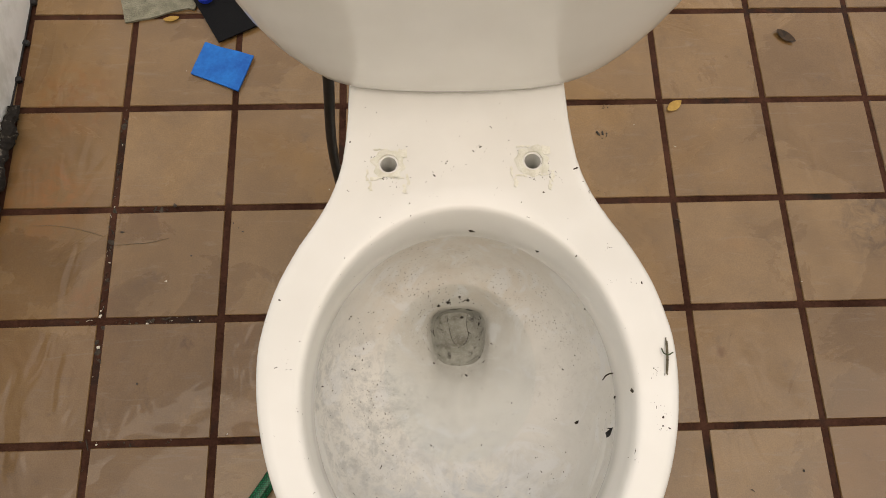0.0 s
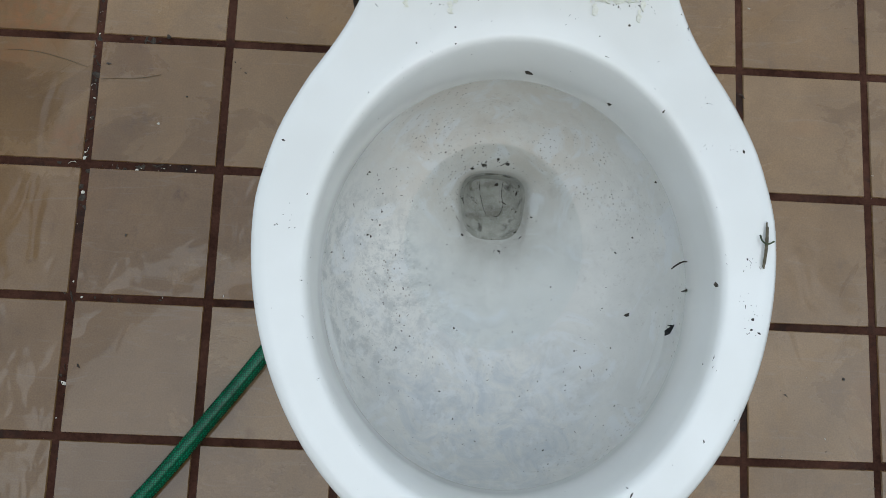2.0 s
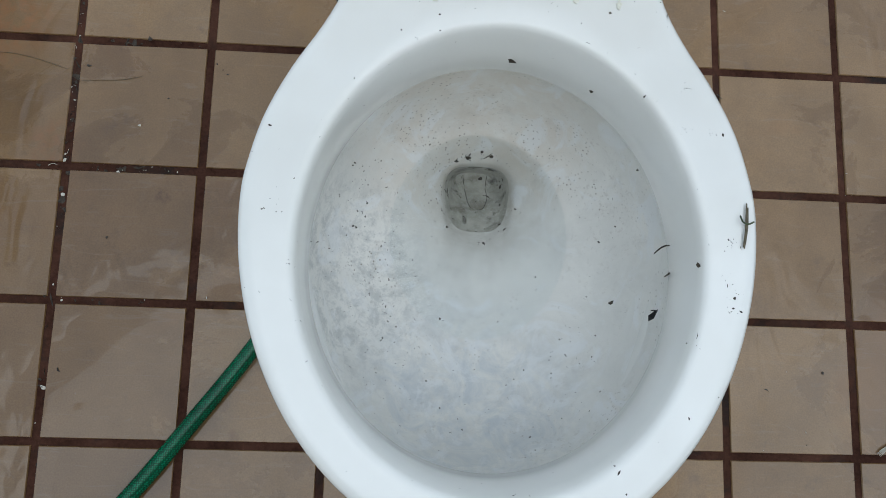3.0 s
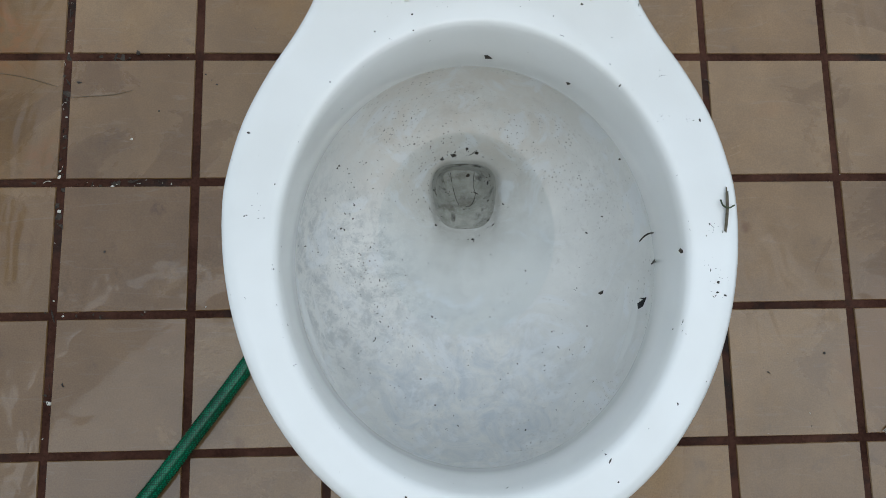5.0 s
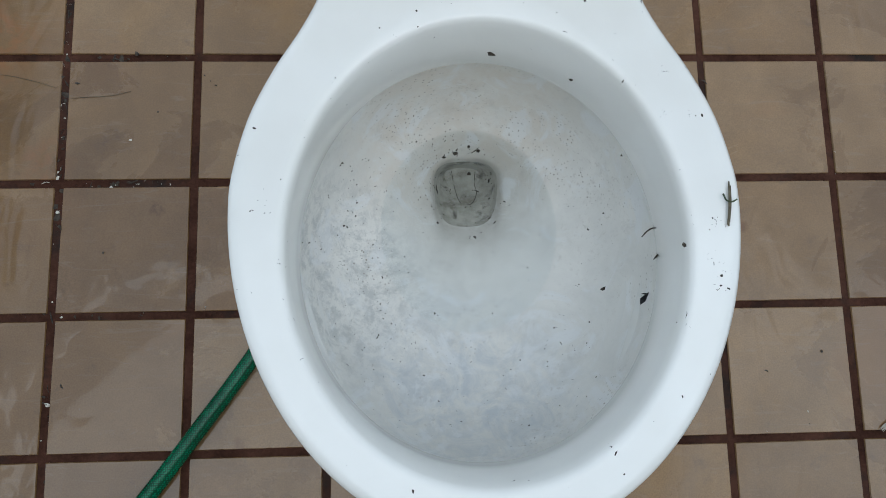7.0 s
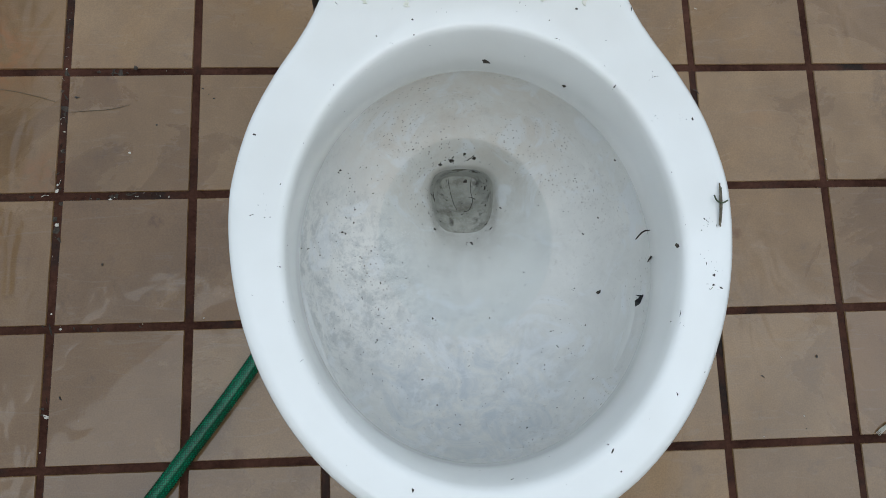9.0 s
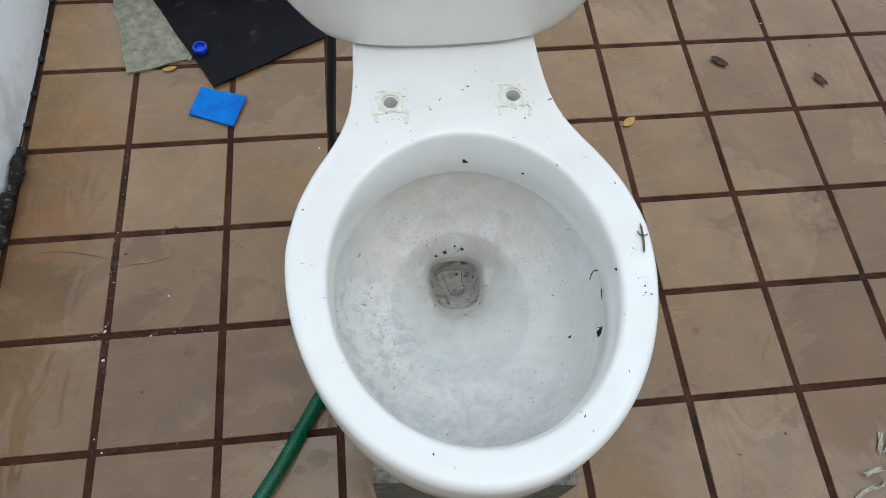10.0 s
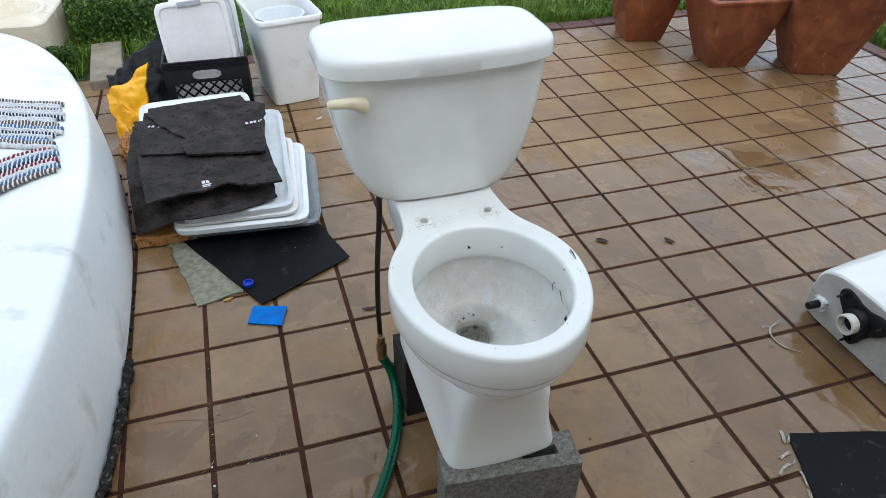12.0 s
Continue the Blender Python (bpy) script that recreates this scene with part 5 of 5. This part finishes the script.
# ---- leaves, strands and bits ----
def leaf(name, x, y, z, rot, length, width, curl, material, label):
    V, F = [], []
    n = 9
    for i in range(n):
        t = i / (n - 1)
        w = width * math.sin(math.pi * min(1, t * 0.93 + 0.05)) ** 0.8 / 2
        zz = curl * (t - 0.5) ** 2 * 4
        for s in (-1, 0, 1):
            V.append((length * (t - 0.5), s * w, zz + (0.35 * w if s else 0)))
    for i in range(n - 1):
        for s in (0, 1):
            a = i * 3 + s
            F.append((a, a + 1, a + 4, a + 3))
    k = len(V)
    V += [(a, b, c - 0.0006) for a, b, c in V]
    F += [tuple(q + k for q in f[::-1]) for f in F]
    m = pose(x, y, z + 0.001, 0, 0, rot)
    return tagged(raw(name, [m @ Vector(v) for v in V], F, material, None, "", True), label, "leaf")


leaf("fallen_leaf", 0.879, 0.672, 0, -60, 0.040, 0.019, 0.006, M_BLEAF, "curled brown leaf on the wet tiles")
leaf("fallen_leaf", 0.666, 0.737, 0, -40, 0.042, 0.020, 0.005, M_BLEAF, "small brown leaf by a grout line")
leaf("fallen_leaf", 0.425, 0.588, 0, 35, 0.034, 0.018, 0.004, M_YLEAF, "yellow dead leaf beside the toilet")
leaf("fallen_leaf", -0.532, 0.792, 0, 10, 0.03, 0.012, 0.003, M_YLEAF, "tan leaf beside the carpet scrap")
leaf("fallen_leaf", -0.655, 0.985, 0, 60, 0.042, 0.014, 0.004, M_YLEAF, "rusty dry leaf beside the hull")
leaf("fallen_leaf", -0.14, 0.632, 0, -5, 0.048, 0.012, 0.005, M_BLEAF, "dark curled leaf behind the hose")
leaf("fallen_leaf", -0.086, 1.886, 0, 30, 0.035, 0.016, 0.005, M_PALEBIT, "pale dry leaf scrap on the tiles")


def strand(points, r, label="frayed pale fibre strand on the tiles", material=None, category="fibre strand"):
    """A thin smooth stem along a curve."""
    p = spline(points, 8)
    radii = [0.66 * r * (0.55 + 0.45 * math.sin(math.pi * (0.12 + 0.8 * i / (len(p) - 1)))) for i in range(len(p))]
    return tagged(part("fibre_strand", tube(p, r, 7, radii), material or M_FIBRE, None, "", True), label, category)


def splinter(points, width, seed, label="frayed flat pale fibre strand on the tiles", threads=7):
    """A flat torn sliver: many fine threads side by side, splayed and broken at the ends."""
    rnd_ = random.Random(seed)
    p = spline(points, 7)
    n = len(p)
    joined = bmesh.new()
    for k in range(threads):
        a, b = int(n * rnd_.uniform(0, 0.18)), n - int(n * rnd_.uniform(0, 0.22))
        lane = (k / (threads - 1) - 0.5) * width
        ph = rnd_.uniform(0, 6)
        pts_, radii_ = [], []
        for i in range(a, max(b, a + 4)):
            i = min(i, n - 1)
            t = i / (n - 1)
            d = p[min(i + 1, n - 1)] - p[max(i - 1, 0)]
            side = Vector((-d.y, d.x, 0)).normalized()
            splay = 0.75 + 0.9 * abs(t - 0.5) ** 3 * 8 * (0.3 + 0.7 * ((k * 5) % 3) / 2)
            pts_.append(p[i] + side * (lane * splay + 0.0004 * math.sin(9 * t + ph)) + Vector((0, 0, 0.0012 * math.sin(5 * t + ph))))
            radii_.append(width / threads * (0.95 if 0.08 < t < 0.92 else 0.5) * (0.8 + 0.35 * math.sin(17 * t + ph)))
        piece = tube(pts_, 0.001, 5, radii_)
        me_ = bpy.data.meshes.new("tmp")
        piece.to_mesh(me_)
        piece.free()
        joined.from_mesh(me_)
        bpy.data.meshes.remove(me_)
    return tagged(part("fibre_strand", joined, M_FIBRE, None, "", False), label, "fibre strand", "torn fibre strands")


splinter([(0.985, 0.243, 0.003), (0.938, 0.229, 0.003), (0.914, 0.208, 0.003), (0.909, 0.178, 0.003), (0.919, 0.145, 0.003), (0.950, 0.115, 0.003)], 0.0060, 1, "long curved frayed pale fibre strand on the tiles", 9)
splinter([(0.934, 0.226, 0.004), (0.918, 0.231, 0.004), (0.905, 0.234, 0.003)], 0.0028, 2, threads=4)
for i, (pts, w) in enumerate((([(0.719, -0.085), (0.711, -0.102), (0.700, -0.123)], 0.0075), ([(0.728, -0.098), (0.722, -0.110), (0.708, -0.125)], 0.0060), ([(0.661, -0.154), (0.680, -0.149), (0.698, -0.146)], 0.0070), ([(0.631, -0.193), (0.649, -0.180), (0.674, -0.172)], 0.0065), ([(0.667, -0.176), (0.684, -0.174), (0.694, -0.165)], 0.0035), ([(0.684, -0.192), (0.680, -0.212), (0.671, -0.236)], 0.0050), ([(0.667, -0.243), (0.658, -0.266), (0.652, -0.29)], 0.0060))):
    splinter([(x, y, 0.0032) for x, y in pts], w, 10 + i, "frayed pale fibres beside the torn mat edge", 7)
# two thin tubes stand in for hairline cracks in the tiles
strand([(-0.738, 0.373, 0.0006), (-0.695, 0.372, 0.0006), (-0.651, 0.363, 0.0006), (-0.612, 0.351, 0.0006)], 0.0006, "thin brown line standing in for a crack in the tiles", M_TWIG, "stem")
strand([(-0.590, 0.334, 0.0006), (-0.560, 0.336, 0.0006), (-0.530, 0.338, 0.0006), (-0.50, 0.345, 0.0006)], 0.0006, "thin brown line standing in for a crack in the tiles", M_TWIG, "stem")


def bits(name, places, size, seed, material, label, parent=None, tall=1.0):
    """Many tiny angular fragments, each lying on its place with its normal."""
    rng = random.Random(seed)
    V, F = [], []
    for p, n in places:
        big = size * min(2.4, rng.lognormvariate(-0.25, 0.65))
        slim = rng.choice((1.0, 0.8, 0.6, 0.3, 0.18))
        L, W, H = big * (1.0 + 0.8 * (1 - slim)), big * slim, size * tall * rng.uniform(0.15, 0.4)
        q = Vector(n).to_track_quat("Z", "Y").to_matrix().to_4x4()
        m = Matrix.Translation(p) @ q @ pose(0, 0, 0, 0, 0, rng.uniform(0, 360))
        k, c = len(V), rng.choice((5, 6, 7))
        bend = rng.uniform(-0.5, 0.5) * L
        for i in range(c):
            t = 2 * math.pi * (i + rng.uniform(-0.3, 0.3)) / c
            r = rng.uniform(0.6, 1.1)
            V.append(m @ Vector((L * r * math.cos(t), W * r * math.sin(t) + bend * (math.cos(t) * r) ** 2, -0.0002)))
        V.append(m @ Vector((L * rng.uniform(-0.3, 0.3), bend * 0.2, H)))
        F += [(k + i, k + (i + 1) % c, k + c) for i in range(c)]
    ob = raw(name, V, F, material, parent)
    return tagged(ob, label, "debris", kind="stuff")


flakes = random.Random(51)
bits("mat_flakes", [((flakes.uniform(0.68, 1.1), flakes.uniform(-0.5, -0.2), TOP + 0.0042), (0, 0, 1)) for _ in range(26)] + [((flakes.uniform(-0.5, -0.25), flakes.uniform(0.85, 1.05), TOP + 0.0084), (0, 0, 1)) for _ in range(5)], 0.0017, 52, M_PALEBIT, "pale flakes of dirt on the black mats")
rng = random.Random(21)
spots = []
for _ in range(420):
    x, y = rng.uniform(-0.78, 2.0), rng.uniform(-0.7, 2.2)
    if rng.random() < 0.55:
        if rng.random() < 0.5:
            x = round(x / 0.2) * 0.2 + rng.gauss(0, 0.004)
        else:
            y = round(y / 0.2) * 0.2 + rng.gauss(0, 0.004)
    spots.append(((x, y, 0.0005), (0, 0, 1)))
for x, y, k in ((0.300, 0.596, 8), (0.283, 0.530, 6), (0.266, 0.406, 4), (0.470, 0.153, 2), (0.46, -0.10, 2), (0.52, -0.185, 2), (-0.38, 0.362, 3), (0.47, 0.60, 4)):
    spots[:0] = [((x + rng.gauss(0, 0.007), y + rng.gauss(0, 0.006), 0.0005), (0, 0, 1)) for _ in range(k)]
bits("floor_debris", spots[:330], 0.0021, 4, M_DARKBIT, "dark plant crumbs scattered on the tiles")
bits("floor_debris", spots[330:], 0.0016, 5, M_PALEBIT, "pale flakes scattered on the tiles")
grit = []
for _ in range(95):
    y = rng.choice((0.18, 0.40, 0.26, 0.55, -0.1, 0.36)) + rng.gauss(0, 0.07)
    grit.append(((-0.6 + rng.gauss(0, 0.003), y, -0.0022), (0, 0, 1)))
for _ in range(50):
    grit.append(((rng.gauss(-0.52, 0.06), rng.choice((0.2, 0.2, 0.0, 0.4)) + rng.gauss(0, 0.003), -0.0022), (0, 0, 1)))
bits("grout_grit", grit[:70] + grit[95:130], 0.0030, 6, M_DARKBIT, "dark grit caught in the grout joints", None, 1.6)
bits("grout_grit", grit[70:95] + grit[130:], 0.0021, 7, M_PALEBIT, "pale grit caught in the grout joints", None, 1.6)

from mathutils.bvhtree import BVHTree
tree = BVHTree.FromPolygons([v.co.copy() for v in bowl.data.vertices], [tuple(p.vertices) for p in bowl.data.polygons])


def stick(x, y, z):
    """The place on the basin wall towards (x, y, z), from above its middle."""
    eye = Vector((-0.075, -0.063, 1.046))
    hit = tree.ray_cast(eye, (Vector((x, y, z)) - eye).normalized())
    return (hit[0], hit[1] if hit[1].z > 0 or hit[0].z > 0.5 else hit[1]) if hit[0] else None


def drop(x, y):
    hit = tree.ray_cast(Vector((x, y, 1.0)), Vector((0, 0, -1)))
    return (hit[0], hit[1]) if hit[0] else None


places = []
while len(places) < 330:
    a, r = rng.uniform(0, 6.283), math.sqrt(rng.random())
    x, y = CX + 0.148 * r * math.cos(a), 0.0125 + 0.167 * r * math.sin(a)
    if x > CX and rng.random() < 0.45:
        continue
    p = drop(x, y)
    if p and p[1].z > 0.1:
        places.append(p)
for n_, cx_, cy_, sx_, sy_ in ((150, -0.135, 0.075, 0.020, 0.045), (70, -0.09, 0.125, 0.03, 0.02), (45, 0.075, -0.06, 0.022, 0.03), (60, -0.11, -0.04, 0.02, 0.03), (40, 0.02, 0.14, 0.04, 0.014)):
    for _ in range(n_):
        p = drop(rng.gauss(cx_, sx_), rng.gauss(cy_, sy_))
        if p and p[1].z > 0.1 and p[0].z < 0.5:
            places.append(p)
bits("bowl_specks", places, 0.0009, 8, M_DARKBIT, "tiny dark specks of dirt inside the toilet bowl")
places = [stick(*q) for q in ((0.1166, -0.0223, 0.4841), (0.1160, -0.0240, 0.4845), (0.1168, -0.0205, 0.484))]
bits("bowl_crumbs", places, 0.0027, 9, M_BLACKPL, "black crumb stuck on the wall of the toilet bowl", None, 5.0)
places = [stick(*q) for q in ((-0.1357, 0.1035, 0.4461), (-0.1375, 0.101, 0.4461), (-0.1367, 0.0519, 0.4184), (-0.1340, 0.0505, 0.4184), (-0.1647, 0.0266, 0.4816), (-0.1622, 0.0298, 0.4614), (0.0899, 0.0462, 0.4135), (0.1143, 0.0596, 0.5763), (0.1163, 0.0061, 0.5702), (0.10, 0.0944, 0.495), (0.0981, -0.0108, 0.424), (-0.0115, 0.1649, 0.5344), (0.0491, 0.1424, 0.5384))]
bits("bowl_crumbs", places, 0.0022, 14, M_DARKBIT, "small dark crumbs stuck inside the toilet bowl", None, 3.0)
places = []
while len(places) < 85:
    x, y = rng.uniform(-0.21, 0.165), rng.uniform(-0.18, 0.28)
    p = drop(x, y)
    if p and p[0].z > 0.574 and (y > 0.16 or rng.random() < 0.35):
        places.append(p)
places += [p for p in (drop(x + rng.gauss(0, 0.0035), y + rng.gauss(0, 0.003)) for x, y, k in ((-0.0036, 0.2322, 9), (-0.0745, 0.2335, 5), (-0.0469, 0.1861, 3), (-0.0438, 0.2039, 3), (-0.0331, 0.2155, 6), (0.0098, 0.185, 2), (0.0883, 0.1929, 3), (-0.1059, 0.2467, 2), (0.062, 0.205, 9), (-0.083, 0.196, 6), (0.1387, -0.0267, 7), (-0.179, 0.035, 4), (0.105, 0.10, 6), (-0.089, 0.203, 8), (-0.104, 0.222, 6), (-0.076, 0.226, 6), (0.0445, 0.204, 7), (0.058, 0.221, 6), (0.031, 0.228, 5), (0.109, 0.130, 8), (0.126, 0.098, 6), (0.135, 0.020, 9), (0.140, -0.014, 8), (0.132, -0.003, 6), (0.113, -0.049, 4), (-0.177, 0.040, 5)) for _ in range(k)) if p]
bits("deck_specks", places, 0.0011, 10, M_DARKBIT, "tiny dark specks on the toilet rim and deck")
places = []
while len(places) < 60:
    a = rng.uniform(0.5, 2.9) if rng.random() < 0.65 else rng.uniform(0, 6.283)
    r = rng.gauss(1.0, 0.06) if rng.random() < 0.7 else rng.uniform(0.2, 0.9)
    p = drop(CX + 0.0040 + 0.0345 * r * math.cos(a), 0.0900 + 0.0445 * r * math.sin(a))
    if p:
        places.append((p[0] + Vector((0, 0, 0.0008)), p[1]))
bits("outlet_sediment", places, 0.0013, 18, M_DARKBIT, "dark sediment gathered in the toilet outlet", None, 2.0)
twig = thing("twig", (0.146, 0.034, 0.579), "dry brown splintered twig with a thin green stem", "twig")
for dx, y0, y1, r_ in ((0.0, 0.050, 0.018, 0.0007), (0.0008, 0.047, 0.021, 0.0006), (-0.0007, 0.040, 0.019, 0.0006)):
    part("fibre", tube(spline([(0.1475 + dx, y0, 0.5795), (0.1462 + dx, (y0 + y1) / 2, 0.5805), (0.1448 + dx, y1, 0.5795)], 6), r_, 7, [r_ * (0.55 + 0.5 * math.sin(math.pi * (0.1 + 0.8 * k / 12))) for k in range(13)]), M_TWIG, twig, "", True)
part("stem", tube(spline([(0.1425, 0.041, 0.5800), (0.1435, 0.0365, 0.5815), (0.1470, 0.0348, 0.5822), (0.1520, 0.0370, 0.5800)], 6), 0.0006, 7), M_STEM, twig, "thin dark green stem", True)
eye_ = Vector((-0.075, -0.063, 1.046))
root = stick(0.137, 0.0385, 0.46)[0]


def level(x, y, z):
    """The place at height z on the line from above the basin through (x, y, 0.46)."""
    return tuple(eye_ + (Vector((x, y, 0.46)) - eye_) * ((z - 1.046) / (0.46 - 1.046)))


strand([level(0.124, 0.031, root.z - 0.014), level(0.1285, 0.0355, root.z - 0.002), level(0.133, 0.038, root.z + 0.002), tuple(root)], 0.0010, "thin curved stem stuck in the toilet bowl", M_DARKBIT, "stem")
for way in (((-0.0318, 0.122), (-0.0310, 0.115), (-0.0295, 0.106), (-0.0265, 0.094), (-0.0235, 0.088)), ((-0.0072, 0.122), (-0.0080, 0.116), (-0.0085, 0.108), (-0.0065, 0.099), (-0.0090, 0.091), (-0.0120, 0.087), (-0.0165, 0.086))):
    hits = [stick(x, y, 0.345) for x, y in way]
    part("crack", tube(spline([tuple(p + n * 0.0003) for p, n in hits], 5), 0.00032, 6), M_DARKBIT, bowl, "dark crack in the mineral scale")
nick = bmesh.new()
bmesh.ops.create_icosphere(nick, subdivisions=2, radius=1.0)
for v in nick.verts:
    v.co = Vector((-0.1672, 0.1400, 0.566)) + Vector((v.co.x * 0.0042, v.co.y * 0.0065, v.co.z * 0.005)) * (1 + 0.25 * noise.noise(v.co * 2.1))
part("glaze_lump", nick, M_CHINA, bowl, "", True)
pool = loft([oval(-0.0185, 0.0560, a_, b_, 2, 0.3978, 96) for a_, b_ in ((0.030, 0.033), (0.060, 0.068), (0.0925, 0.104))], True, False)
tagged(part("water", pool, M_WATER, None, "", True), "clear still water standing in the toilet bowl", "water")
wall = [stick(*q) for q in ((0.1201, 0.0084, 0.5089), (0.1204, 0.0076, 0.505), (0.1200, 0.0060, 0.500))]
strand([tuple(p[0] + p[1] * 0.0012) for p in wall], 0.0011, "thin curved stem stuck in the toilet bowl", M_DARKBIT, "stem")

# ---- edging bricks ----
edging = tagged(new("edging"), "row of red edging bricks between tiles and lawn", "brick edging", kind="structure")
bm = bmesh.new()
box(bm, (-0.097, -0.047, -0.05), (0.097, 0.047, 0.0), None, 0.005, 1)
brick_a = part("brick", bm, M_BRICK, edging)
brick_me = brick_a.data
rng = random.Random(31)
slots = [(-0.4 + 0.2 * i + 0.1, 2.652, 0) for i in range(17)] + [(2.852, 2.5 - 0.2 * i, 90) for i in range(12)]
for i, (x, y, r) in enumerate(slots):
    ob = brick_a if i == 0 else new("brick", brick_me)
    ob.parent = edging
    ob.matrix_basis = pose(x + rng.uniform(-0.004, 0.004), y + rng.uniform(-0.006, 0.006), 0.006 + rng.uniform(-0.004, 0.004), rng.uniform(-1, 1), rng.uniform(-1, 1), r + rng.uniform(-2, 2))

# ---- floor tiles ----
PITCH, HALF = 0.2, 0.0942


def tile_rings(seed):
    rnd_ = random.Random(seed)
    j = [rnd_.uniform(-0.0006, 0.0006) for _ in range(8)]
    corners = [(-HALF + j[0], -HALF + j[1]), (HALF + j[2], -HALF + j[3]), (HALF + j[4], HALF + j[5]), (-HALF + j[6], HALF + j[7])]
    return [[(x, y, -0.012) for x, y in corners], [(x, y, -0.0016) for x, y in corners], [(x * 0.989, y * 0.989, 0.0) for x, y in corners]]


tile_meshes = []
for k in range(6):
    me = bpy.data.meshes.new("tile")
    bm = loft(tile_rings(k), False, True)
    bm.to_mesh(me)
    bm.free()
    me.materials.append(M_TILE)
    tile_meshes.append(me)
rng = random.Random(77)
V, F = [], []
for i in range(-13, 14):
    for j in range(-7, 13):
        m = pose((i + 0.5) * PITCH, (j + 0.5) * PITCH, rng.uniform(-0.0008, 0.0), rng.gauss(0, 0.10), rng.gauss(0, 0.10), rng.gauss(0, 0.12))
        k = rng.randrange(6)
        if -5 <= i <= 9 and -4 <= j <= 12:
            ob = new("tile", tile_meshes[k])
            ob.parent = floor
            ob.matrix_basis = m
        else:
            b = len(V)
            for ring in tile_rings(k):
                V += [m @ Vector(p) for p in ring]
            F += [tuple(b + q for q in f) for f in ((0, 1, 5, 4), (1, 2, 6, 5), (2, 3, 7, 6), (3, 0, 4, 7), (4, 5, 9, 8), (5, 6, 10, 9), (6, 7, 11, 10), (7, 4, 8, 11), (8, 9, 10, 11))]
tagged(raw("outer_tiles", V, F, M_TILE, floor), kind="stuff")
